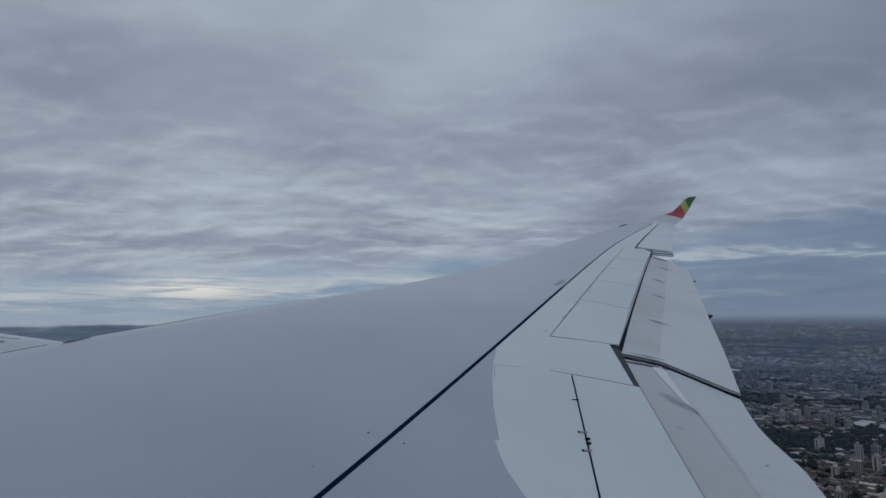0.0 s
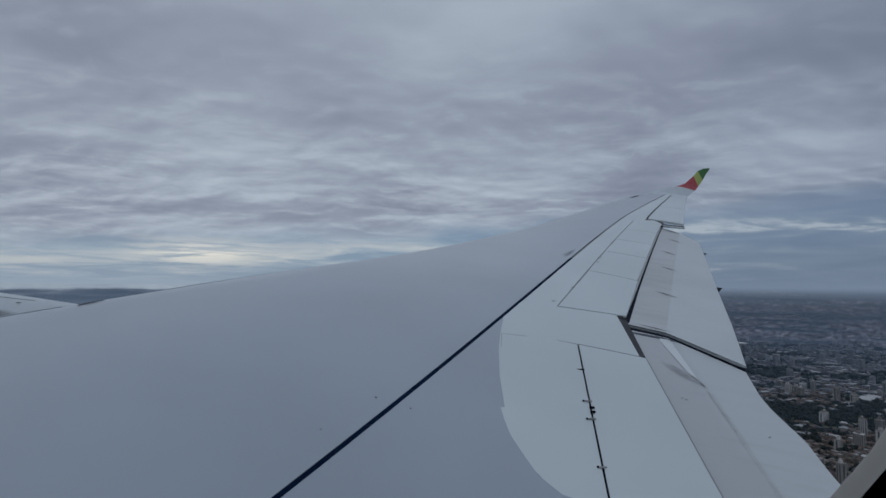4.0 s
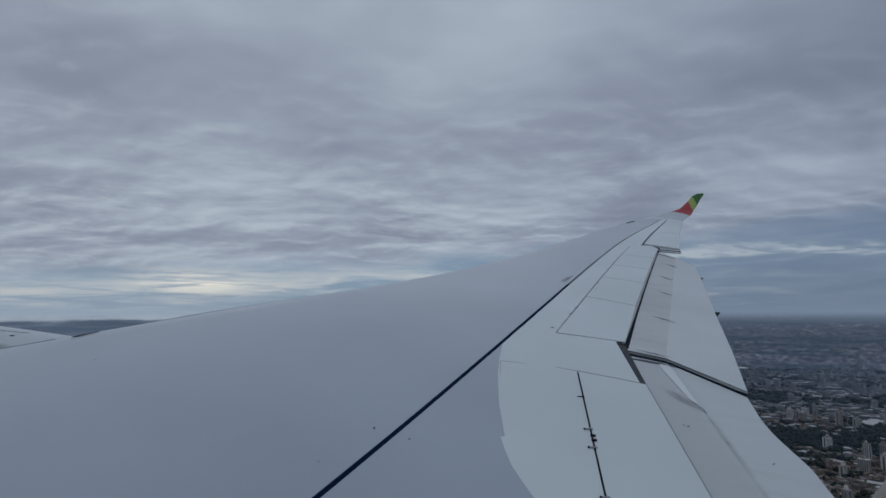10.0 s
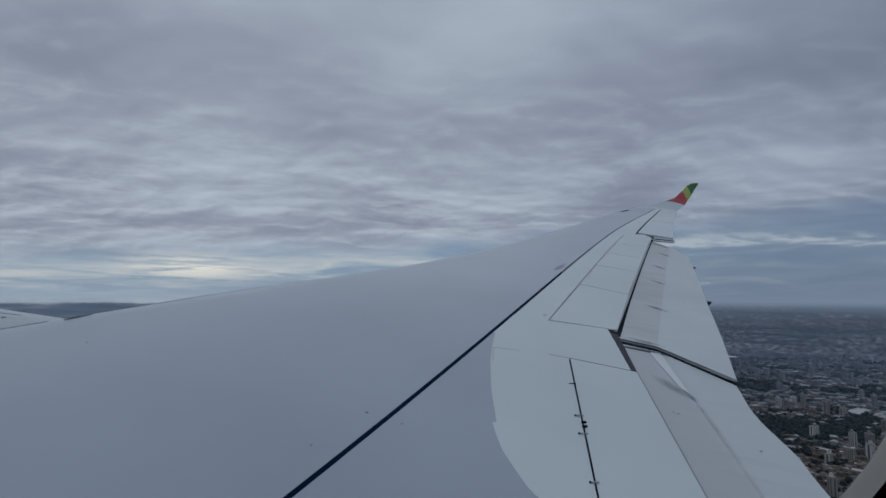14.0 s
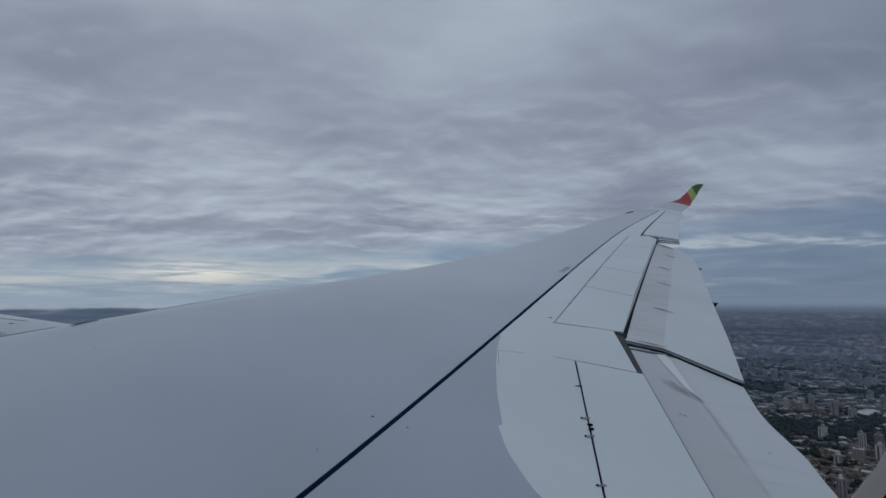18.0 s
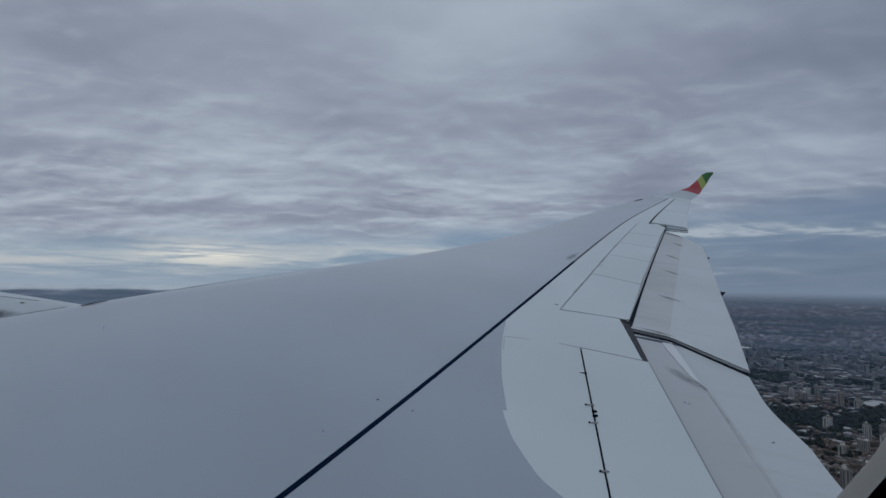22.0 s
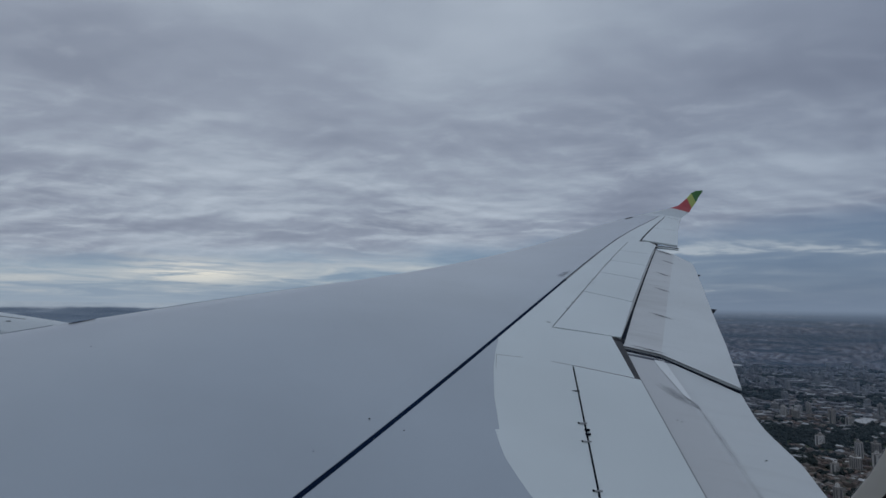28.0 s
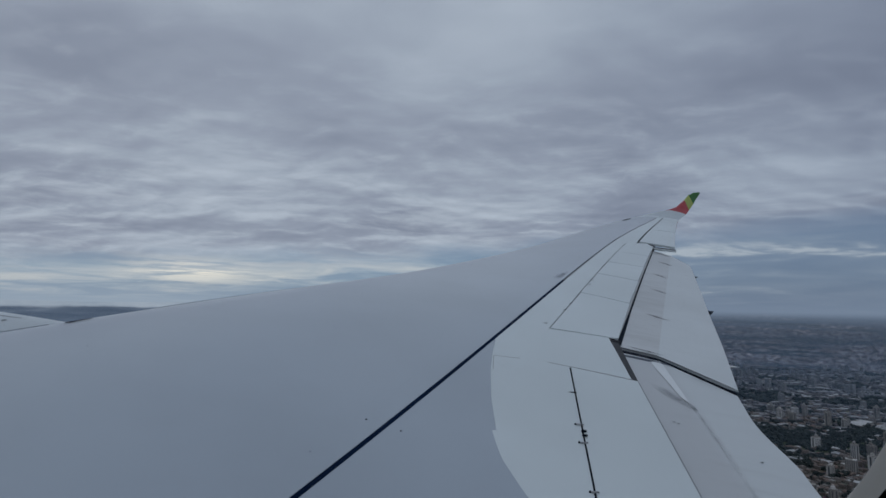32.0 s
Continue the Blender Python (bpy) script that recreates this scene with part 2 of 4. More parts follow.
def worn_nose():
    """Flap paint: rubbed grey nose, darkened for the spoiler's shade, softly turning pale grey."""
    m = Mat("inboard_flap_paint", (0.5, 0.52, 0.54), 0.40)
    sep = m.node("ShaderNodeSeparateXYZ")
    m.link(m.coords(), sep.inputs[0])
    wander = m.node("ShaderNodeMath")
    wander.operation = "MULTIPLY_ADD"
    m.link(m.noise(1.1, 4, 0.6, (2.0, 0.7, 1.0)), wander.inputs[0])
    wander.inputs[1].default_value = 0.10
    m.link(sep.outputs[0], wander.inputs[2])
    reach = m.node("ShaderNodeMapRange")
    reach.inputs["From Min"].default_value, reach.inputs["From Max"].default_value = 11.31, 11.50
    m.link(wander.outputs[0], reach.inputs["Value"])
    col = m.mix(reach.outputs[0], (0.448, 0.470, 0.494), (0.503, 0.541, 0.566))
    s = m.noise(2.6, 5, 0.62, (0.25, 2.2, 1.0))
    col = m.mix(m.ramp(s, [(0.50, 0.0), (0.78, 0.25)]), col, (0.40, 0.42, 0.44))
    g = m.noise(1.6, 6, 0.65, (0.25, 2.2, 1.0))
    col = m.mix(m.ramp(g, [(0.55, 0.0), (0.76, 0.12)]), col, (0.16, 0.15, 0.145))
    m.base(col)
    m.roughness(s, 0.36, 0.48)
    m.bump(m.noise(38, 2, 0.5), 0.02, 0.004)
    return m.m


M_FLAP_IN = worn_nose()
M_PATCH = painted("clean_white_paint", (0.645, 0.68, 0.705), 0.38, 0.03)
M_WHITE = painted("white_gloss_paint", (0.74, 0.75, 0.76), 0.28, 0.04)
M_RED = painted("red_gloss_paint", (0.33, 0.022, 0.036), 0.42, 0.05, spec=0.25)
M_GREEN = painted("green_gloss_paint", (0.030, 0.135, 0.024), 0.42, 0.05, spec=0.25)
M_LIME = painted("yellow_green_paint", (0.32, 0.385, 0.10), 0.40, 0.05, spec=0.3)
M_RUBBER = painted("black_rubber_and_shade", (0.008, 0.013, 0.024), 0.8, 0.2, spec=0.12)
M_NAVY = painted("navy_black_seal", (0.002, 0.011, 0.036), 0.85, 0.15, spec=0.06)
M_FAIRING = painted("dark_blue_fairing_paint", (0.045, 0.058, 0.085), 0.5, 0.1)
M_SEAM = painted("seam_grey", (0.115, 0.122, 0.132), 0.6, 0.1)
M_STEP = painted("dark_grey_seal_and_shade", (0.060, 0.062, 0.070), 0.7, 0.2, spec=0.2)
M_METAL = Mat("worn_alloy", (0.42, 0.43, 0.45), 0.5, 0.3).m
M_DARK = painted("dark_gap_shade", (0.07, 0.072, 0.078), 0.7, 0.2)
M_NACELLE = painted("pale_nacelle_paint", (0.54, 0.59, 0.625), 0.38, 0.05)


def film_of(name, color, strength, rough=0.5, core=0.10):
    """A thin smear that thins out towards its edges."""
    m = Mat(name, color, rough)
    uv = m.node("ShaderNodeTexCoord").outputs["UV"]
    sub = m.node("ShaderNodeVectorMath")
    sub.operation = "DISTANCE"
    sub.inputs[1].default_value = (0.5, 0.5, 0.0)
    m.link(uv, sub.inputs[0])
    fade = m.ramp(sub.outputs["Value"], [(core, 1.0), (0.52, 0.0)])
    patchy = m.ramp(m.noise(7.0, 5, 0.6), [(0.30, 0.25), (0.62, 1.0)])
    amount = m.mix(1.0, fade, patchy, "MULTIPLY")
    amount = m.mix(1.0, amount, (strength, strength, strength), "MULTIPLY")
    clear, blend = m.node("ShaderNodeBsdfTransparent"), m.node("ShaderNodeMixShader")
    m.link(amount, blend.inputs[0])
    m.link(clear.outputs[0], blend.inputs[1])
    m.link(m.b.outputs[0], blend.inputs[2])
    m.link(blend.outputs[0], m.nt.nodes["Material Output"].inputs[0])
    return m.m


M_STAIN = film_of("grey_oil_smear", (0.12, 0.125, 0.14), 0.38)
M_FAINT = film_of("faint_grime", (0.16, 0.17, 0.19), 0.30)
M_HINT = film_of("thin_grime", (0.20, 0.205, 0.22), 0.26, core=0.0)
M_HINT_DARK = film_of("thin_oil", (0.13, 0.135, 0.15), 0.48, core=0.05)
M_PYLON_SHADE = film_of("pylon_shade_film", (0.045, 0.055, 0.072), 0.75, core=0.12)
M_JOINT = painted("panel_joint_grey", (0.22, 0.235, 0.25), 0.5, 0.1)
M_LINER = painted("beige_window_liner", (0.72, 0.66, 0.56), 0.55, 0.05)
M_TRIM = painted("grey_cabin_plastic", (0.30, 0.29, 0.28), 0.6, 0.06)

# ---------------------------------------------------------------- wing shape
DIHEDRAL = (1.1218e-05, -6.9144e-04, 0.0130358, 0.1759073, -2.1084721)
TWIST_Y = (2.0, 5.0, 8.0, 12.0, 17.0, 22.0, 27.5)
TWIST_REAR = (9.63, 7.89, 4.64, -1.28, -4.52, -2.87, 1.31)
TWIST_FRONT = (8.47, 7.41, 4.23, -1.78, -5.63, -1.82, 6.0)


def x_le(y):
    return 0.62 * y


def x_te(y):
    return 10.3 + 0.16 * y if y < 7.38 else 11.48 + 0.39 * (y - 7.38)


def x_spar(y):
    return 5.93 + 0.43154 * y


def x_seam(y):
    """The joint between the main skin and the trailing panels, with its slight kink outboard."""
    return x_spar(y) + max(0.0, y - 16.0) * 0.019


def twist(y, values):
    slopes = np.gradient(np.array(values), np.array(TWIST_Y))
    i = min(max(int(np.searchsorted(TWIST_Y, y)) - 1, 0), len(values) - 2)
    h = TWIST_Y[i + 1] - TWIST_Y[i]
    t = min(max((y - TWIST_Y[i]) / h, -0.6), 1.6)
    return ((2 * t**3 - 3 * t**2 + 1) * values[i] + (t**3 - 2 * t**2 + t) * h * slopes[i]
            + (-2 * t**3 + 3 * t**2) * values[i + 1] + (t**3 - t**2) * h * slopes[i + 1])


def half_thickness(c):
    c = max(c, 0.0)
    return 0.6 * (0.2969 * math.sqrt(c) - 0.126 * c - 0.3516 * c**2 + 0.2843 * c**3 - 0.1015 * c**4)


def camber_line(x, y):
    """Height of the chord line, and the chord, at a place of the plan."""
    ch = x_te(y) - x_le(y)
    c, c0 = (x - x_le(y)) / ch, (x_spar(y) - x_le(y)) / ch
    zs = np.polyval(DIHEDRAL, y)
    return zs + ch * (-(c - c0) * math.tan(radians(twist(y, TWIST_FRONT if c < c0 else TWIST_REAR))) - half_thickness(c0)), ch, c


def z_top(x, y):
    z, ch, c = camber_line(x, y)
    return z + ch * half_thickness(min(c, 1.0))


def z_low(x, y):
    z, ch, c = camber_line(x, y)
    return z - ch * 0.85 * half_thickness(min(c, 1.0))


def x_spoiler_te(y):
    return 10.78 if y < 7.9 else 10.83 + 0.401 * (y - 8.09)


def z_flap_in(x, y):
    return z_top(10.78, y) - 0.06 - 0.19 * (x - 10.78)


def z_flap_out(x, y):
    xt = x_spoiler_te(max(y, 7.91))
    return z_top(xt, y) - 0.05 - 0.17 * (x - xt)


# ---------------------------------------------------------------- mesh helpers


def part(name, bm, material, parent=None, label="", smooth=False):
    me = bpy.data.meshes.new(name)
    bmesh.ops.recalc_face_normals(bm, faces=bm.faces[:])
    bm.to_mesh(me)
    bm.free()
    me.materials.append(material)
    if smooth:
        for p in me.polygons:
            p.use_smooth = True
    ob = new(name, me)
    if parent is not None:
        ob.parent = parent
    if label:
        ob["label"] = label
    return ob


def sheet(rows, thick=0.03, down=None):
    """A panel from rows of points, with a thickness downwards and square edges."""
    bm = bmesh.new()
    n, m = len(rows), len(rows[0])
    top = [[bm.verts.new(p) for p in r] for r in rows]
    low = [[bm.verts.new((p[0], p[1], p[2] - (thick if down is None else down(i / (n - 1), j / (m - 1))))) for j, p in enumerate(r)] for i, r in enumerate(rows)]
    for i in range(n - 1):
        for j in range(m - 1):
            bm.faces.new((top[i][j], top[i][j + 1], top[i + 1][j + 1], top[i + 1][j]))
            bm.faces.new((low[i][j], low[i + 1][j], low[i + 1][j + 1], low[i][j + 1]))
    for j in range(m - 1):
        bm.faces.new((top[0][j], low[0][j], low[0][j + 1], top[0][j + 1]))
        bm.faces.new((top[-1][j], top[-1][j + 1], low[-1][j + 1], low[-1][j]))
    for i in range(n - 1):
        bm.faces.new((top[i][0], top[i + 1][0], low[i + 1][0], low[i][0]))
        bm.faces.new((top[i][-1], low[i][-1], low[i + 1][-1], top[i + 1][-1]))
    return bm


def auto_smooth(ob, degrees=30):
    """Smooth faces, with the edges sharper than that angle kept."""
    me = ob.data
    bm = bmesh.new()
    bm.from_mesh(me)
    for f in bm.faces:
        f.smooth = True
    for e in bm.edges:
        e.smooth = len(e.link_faces) == 2 and e.calc_face_angle(0) < radians(degrees)
    bm.to_mesh(me)
    bm.free()
    return ob


def lerp(a, b, t):
    return a + (b - a) * t


def polyline(points):
    """x and y along a line of points, for s from 0 to 1."""
    pts = [Vector(p) for p in points]
    seg = [(b - a).length for a, b in zip(pts, pts[1:])]
    total = sum(seg)

    def at(s):
        d = s * total
        for a, b, l in zip(pts, pts[1:], seg):
            if d <= l or b is pts[-1]:
                return a.lerp(b, d / l if l else 0)
            d -= l
        return pts[-1]
    return at


def skin_panel(name, y0, y1, fa, fb, material, parent, ny=24, nx=10, lift=0.0, thick=0.03, label="", zf=None, gap=0.0):
    """A panel on the wing between the lines x = fa(y) and x = fb(y)."""
    zf = zf or z_top
    rows = []
    for i in range(ny + 1):
        y = lerp(y0, y1, i / ny)
        a, b = fa(y) + gap, fb(y) - gap
        rows.append([(lerp(a, b, j / nx), y, zf(lerp(a, b, j / nx), y) + lift) for j in range(nx + 1)])
    return auto_smooth(part(name, sheet(rows, thick), material, parent, label))


def quad_panel(name, corners, material, parent, n=10, m=8, lift=0.0, thick=0.03, zf=None, label=""):
    """A panel with four corners in plan: inboard front, inboard rear, outboard rear, outboard front."""
    zf = zf or z_top
    a, b, c, d = (Vector(p) for p in corners)
    rows = []
    for i in range(n + 1):
        p, q = a.lerp(d, i / n), b.lerp(c, i / n)
        r = []
        for j in range(m + 1):
            w = p.lerp(q, j / m)
            r.append((w.x, w.y, zf(w.x, w.y) + lift))
        rows.append(r)
    return auto_smooth(part(name, sheet(rows, thick), material, parent, label))


def ribbon(name, pts, width, material, parent, zf=None, lift=0.004, thick=0.012, label="", n=40):
    """A flat strip along a line of the plan, lying on the surface."""
    zf = zf or z_top
    at = polyline(pts)
    rows = []
    for i in range(n + 1):
        s = i / n
        p, q = at(max(0, s - 0.004)), at(min(1, s + 0.004))
        d = (q - p).normalized()
        side = Vector((d.y, -d.x))
        c = at(s)
        w = (width if isinstance(width, (int, float)) else lerp(width[0], width[1], s)) / 2
        a, b = c - side * w, c + side * w
        rows.append([(a.x, a.y, zf(a.x, a.y) + lift), (c.x, c.y, zf(c.x, c.y) + lift), (b.x, b.y, zf(b.x, b.y) + lift)])
    if thick:
        bm = sheet(rows, thick)
    else:
        bm = bmesh.new()
        grid = [[bm.verts.new(p) for p in r] for r in rows]
        for r, q in zip(grid, grid[1:]):
            for j in range(2):
                bm.faces.new((r[j], r[j + 1], q[j + 1], q[j]))
        bm.normal_update()
        if bm.faces[:][0].normal.z < 0:
            bmesh.ops.reverse_faces(bm, faces=bm.faces[:])
    ob = part(name, bm, material, parent, label)
    uv, k = ob.data.uv_layers.new(name="along"), len(rows) * 3
    for lp in ob.data.loops:
        v = lp.vertex_index % k
        uv.data[lp.index].uv = (v // 3 / n, v % 3 / 2)
    return ob


def box_bm(size, centre=(0, 0, 0), turn=0.0, bevel=0.0):
    bm = bmesh.new()
    bmesh.ops.create_cube(bm, size=1)
    m = Matrix.Translation(centre) @ Matrix.Rotation(turn, 4, "Z") @ Matrix.Diagonal((*size, 1))
    bmesh.ops.transform(bm, matrix=m, verts=bm.verts)
    if bevel:
        bmesh.ops.bevel(bm, geom=bm.edges[:], offset=bevel, segments=2, affect="EDGES")
    return bm


# ---------------------------------------------------------------- wing
wing = tagged(new("airplane_wing"), "grey swept airliner wing with extended flaps and curved tip", "wing")


def wing_box():
    bm = bmesh.new()
    ys = [-0.2 + 26.2 * (i / 90) for i in range(91)]
    cs = [0.0, 0.003, 0.008, 0.016, 0.03, 0.05, 0.08, 0.12, 0.17, 0.23, 0.3, 0.38, 0.46, 0.54, 0.62, 0.70, 0.78, 0.86, 0.93, 1.0]
    loops = []
    for y in ys:
        a, b = x_le(y), x_seam(y) - 0.022
        top = [(lerp(a, b, c), y, z_top(lerp(a, b, c), y)) for c in reversed(cs)]
        low = [(lerp(a, b, c), y, z_low(lerp(a, b, c), y)) for c in cs[1:]]
        loops.append([bm.verts.new(p) for p in top + low])
    n = len(loops[0])
    for p, q in zip(loops, loops[1:]):
        for j in range(n):
            bm.faces.new((p[j], p[(j + 1) % n], q[(j + 1) % n], q[j]))
    bm.faces.new(loops[0])
    bm.faces.new(loops[-1][::-1])
    return auto_smooth(part("wing_box", bm, M_SKIN, wing, "grey satin-painted upper skin"), 35)


wing_box()


def x_hinge_in(y):
    return 9.96 - 0.086 * (6.89 - y)


def x_hinge_out(y):
    return 9.87 + 0.417 * (y - 7.96)


EDGE = [(9.685, 3.75), (9.60, 3.95), (9.50, 4.17), (9.47, 4.275), (9.375, 4.285), (9.21, 4.42), (9.12, 4.60), (9.02, 4.82), (8.98, 5.0), (8.95, 5.19), (8.99, 5.21), (8.965, 5.75), (8.98, 6.35), (9.02, 6.8), (9.075, 7.18)]


def x_pale(y):
    """Forward edge of the pale trailing panels: a curved paint line inboard, the seal outboard."""
    if y < 3.75:
        return x_hinge_in(y) - 0.016
    if y >= EDGE[-1][1]:
        return x_seam(y) + 0.027
    for (xa, ya), (xb, yb) in zip(EDGE, EDGE[1:]):
        if y <= yb:
            return lerp(xa, xb, min(max((y - ya) / (yb - ya), 0), 1))
    return EDGE[-1][0]


def x_sub(y):
    return x_spoiler_te(y) - 0.03 if y < 15 else lerp(13.56, 17.9, (y - 15) / 11.0)


# structure under the panels, seen only in the gaps and coloured dark for their shade
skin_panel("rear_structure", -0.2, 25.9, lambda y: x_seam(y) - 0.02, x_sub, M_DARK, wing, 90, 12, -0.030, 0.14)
# grey skin aft of the seal, inboard
skin_panel("aft_skin", -0.2, 3.2, lambda y: x_spar(y) + 0.027, lambda y: x_hinge_in(y) - 0.012, M_SKIN, wing, 10, 10)
rows_y = sorted({*np.linspace(3.2, 7.17, 60).tolist(), 4.275, 4.285, 5.19, 5.21})


def graded_panel(name, ys, fa, fb, material, lift=0.0, nx=10, label=""):
    rows = [[(lerp(fa(y), fb(y), j / nx), y, z_top(lerp(fa(y), fb(y), j / nx), y) + lift) for j in range(nx + 1)] for y in ys]
    return auto_smooth(part(name, sheet(rows, 0.03), material, wing, label))


graded_panel("aft_skin", rows_y, lambda y: x_spar(y) + 0.027, lambda y: max(x_pale(y), x_spar(y) + 0.029), M_SKIN)
ys_in = sorted({*np.linspace(3.76, 6.8915, 50).tolist(), 4.275, 4.285, 5.19, 5.21})
graded_panel("trailing_panel", ys_in, lambda y: x_pale(y) + 0.0005, lambda y: x_hinge_in(y) - 0.010, M_PANEL, 0.0, 8, "pale grey painted fixed panel")
# fixed panel between the two spoiler groups
rows = []
for i in range(25):
    y = lerp(6.892, 7.945, i / 24)
    row = []
    for j in range(17):
        x = lerp(x_pale(y) + 0.0005, 10.71, j / 16)
        yy = y + lerp(0.05, 0.125, i / 24) * max(0, (x - 9.9) / 0.85)
        row.append((x, yy, z_top(x, yy)))
    rows.append(row)
auto_smooth(part("trailing_panel", sheet(rows), M_PANEL, wing, "pale grey painted fixed panel"))
graded_panel("trailing_panel", np.linspace(7.9455, 15.6, 60).tolist(), lambda y: x_pale(y) + 0.004, lambda y: x_hinge_out(y) - 0.012, M_PANEL, 0.0, 8, "pale grey painted fixed panel")
# outer panel towards the tip
AIL_A, AIL_B = (13.60, 16.20), (17.49, 25.70)


def x_aileron(y):
    return lerp(AIL_A[0], AIL_B[0], (y - AIL_A[1]) / (AIL_B[1] - AIL_A[1]))


graded_panel("tip_panel", np.linspace(15.61, 26.0, 50).tolist(), lambda y: x_pale(y) + 0.004, lambda y: x_aileron(y) - 0.025, M_PANEL, 0.0, 8, "pale grey panel ahead of the aileron")

# black seal along the rear spar
ribbon("spar_seal", [(x_spar(-0.2) + 0.002, -0.2), (x_spar(10.6) + 0.002, 10.6)], (0.047, 0.041), M_NAVY, wing, lift=-0.004, n=70, label="navy-black rubber seal strip")
ribbon("spar_seal", [(x_spar(10.6) + 0.002, 10.6), (x_spar(13.2) + 0.002, 13.2)], (0.036, 0.032), M_SEAM, wing, lift=-0.014, n=20, label="navy-black rubber seal strip")
ribbon("spar_seal", [(x_spar(13.2) + 0.002, 13.2), (x_seam(16.5) + 0.002, 16.5)], (0.032, 0.024), M_JOINT, wing, lift=-0.014, n=24, label="grey seal strip")
ribbon("spar_seal", [(x_seam(16.5) + 0.002, 16.5), (x_seam(25.9) + 0.002, 25.9)], 0.022, M_JOINT, wing, lift=-0.012, n=40, label="dark grey seal strip")

# spoilers
HY = [(7.965, (10.855, 8.09)), (9.91, (11.477, 9.72)), (11.42, (12.064, 11.18)), (12.66, (12.55, 12.40)), (14.0, (13.056, 13.68)), (15.42, (13.62, 15.05))]
HX = [((x_hinge_out(y), y), b) for y, b in HY]
for (a, b), (d, c) in zip(HX, HX[1:]):
    g = 0.012
    quad_panel("spoiler", [(a[0] + 0.012, a[1] + g), (b[0], b[1] + g), (c[0], c[1] - g), (d[0] + 0.012, d[1] - g)], M_PANEL, wing, 16, 8, 0.002, 0.014, label="pale grey closed spoiler panel")
quad_panel("trailing_panel", [(x_hinge_out(15.42) - 0.01, 15.425), (13.63, 15.06), (13.60, 15.62), (x_hinge_out(15.62) - 0.012, 15.62)], M_PANEL, wing, 6, 6, 0.001, 0.02, label="pale grey painted fixed panel")
quad_panel("spoiler", [(x_hinge_in(0.1) + 0.010, 0.1), (10.73, 0.1), (10.786, 6.93), (x_hinge_in(6.88) + 0.010, 6.88)], M_PANEL, wing, 24, 8, 0.003, 0.014, label="broad pale grey inboard spoiler panel")
# grey line on the spoiler's rear edge paints the shade below it
ribbon("edge_shade_line", [(10.724, 0.1), (10.780, 6.93)], 0.011, M_JOINT, wing, lift=0.005, thick=0.006, n=30, label="grey line for the shade along the spoiler's rear edge")
# dark seal face at the rear of the fixed panel
quad_panel("step_seal", [(10.705, 6.945), (10.80, 6.945), (10.84, 8.03), (10.725, 8.03)], M_STEP, wing, 12, 3, -0.03, 0.05, label="dark grey rubber step seal")
part("seal_block", box_bm((0.16, 0.05, 0.04), (10.80, 8.05, z_top(10.8, 8.05) - 0.035), 0.1, 0.008), M_STEP, wing)
# black hinge gap strip of the inboard spoiler
ribbon("hinge_strip", [(x_hinge_in(0.1), 0.1), (x_hinge_in(6.88), 6.88)], (0.019, 0.015), M_RUBBER, wing, lift=-0.012, label="black hinge seal")
ribbon("hinge_strip", [(x_hinge_out(7.97) + 0.001, 7.97), (x_hinge_out(15.4) + 0.001, 15.4)], 0.018, M_JOINT, wing, lift=-0.010, label="dark hinge seal")


def bracket(x, y, length, zf=z_top, tall=0.016):
    """A slim hinge fitting with a dark cleat at its forward end."""
    z = zf(x, y)
    b = part("hinge_bracket", box_bm((length * 0.9, 0.010, tall), (x + length / 2, y, z + tall / 2 - 0.002), 0.05, 0.003), M_METAL, wing)
    part("cleat", box_bm((0.016, 0.017, tall + 0.002), (x, y, z + tall / 2), 0.05, 0.003), M_RUBBER, b)


for x, y, l in ((9.79, 5.65, 0.09), (9.77, 5.36, 0.09), (9.73, 4.71, 0.08), (9.70, 4.0, 0.08)):
    bracket(x, y, l)
for x, y in ((9.845, 5.56), (9.84, 5.49)):
    part("hinge_lug", box_bm((0.05, 0.026, 0.02), (x + 0.01, y, z_top(x, y) + 0.010), 0.0, 0.004), M_RUBBER, wing)
part("hinge_lug", box_bm((0.085, 0.012, 0.014), (9.88, 6.275, z_top(9.88, 6.275) + 0.004), 0.05, 0.002), M_STEP, wing)
for x, y in ((9.80, 8.12), (10.20, 8.86), (10.35, 9.21), (10.93, 10.49), (11.05, 10.83), (11.6, 12.2)):
    part("hinge_lug", box_bm((0.07, 0.010, 0.008), (x + 0.03, y, z_top(x + 0.04, y) + 0.004), -0.1, 0.002), M_SEAM, wing)


def fastener(x, y, r=0.014):
    bm = bmesh.new()
    bmesh.ops.create_cone(bm, cap_ends=True, segments=12, radius1=r, radius2=r * 0.8, depth=0.008)
    bmesh.ops.translate(bm, verts=bm.verts, vec=(x, y, z_top(x, y) + 0.003))
    part("fastener", bm, M_STEP, wing)


for x, y, r in ((7.85, 4.86, 0.010), (8.16, 4.82, 0.008), (5.11, 5.16, 0.005), (7.53, 4.27, 0.005), (9.16, 4.12, 0.009)):
    fastener(x, y, r)
ribbon("skin_stain", [(10.36, 10.62), (10.72, 11.35)], (0.20, 0.10), M_FAINT, wing, lift=0.004, thick=0.002, n=8, label="faint grey smudge on the skin")
ribbon("panel_joint", [(9.03, 6.725), (9.35, 6.80)], 0.006, M_JOINT, wing, lift=0.0015, thick=0.004, n=6)
ribbon("panel_joint", [(9.965, 6.887), (10.78, 6.937)], (0.010, 0.013), M_SEAM, wing, lift=0.004, thick=0.004, n=12)
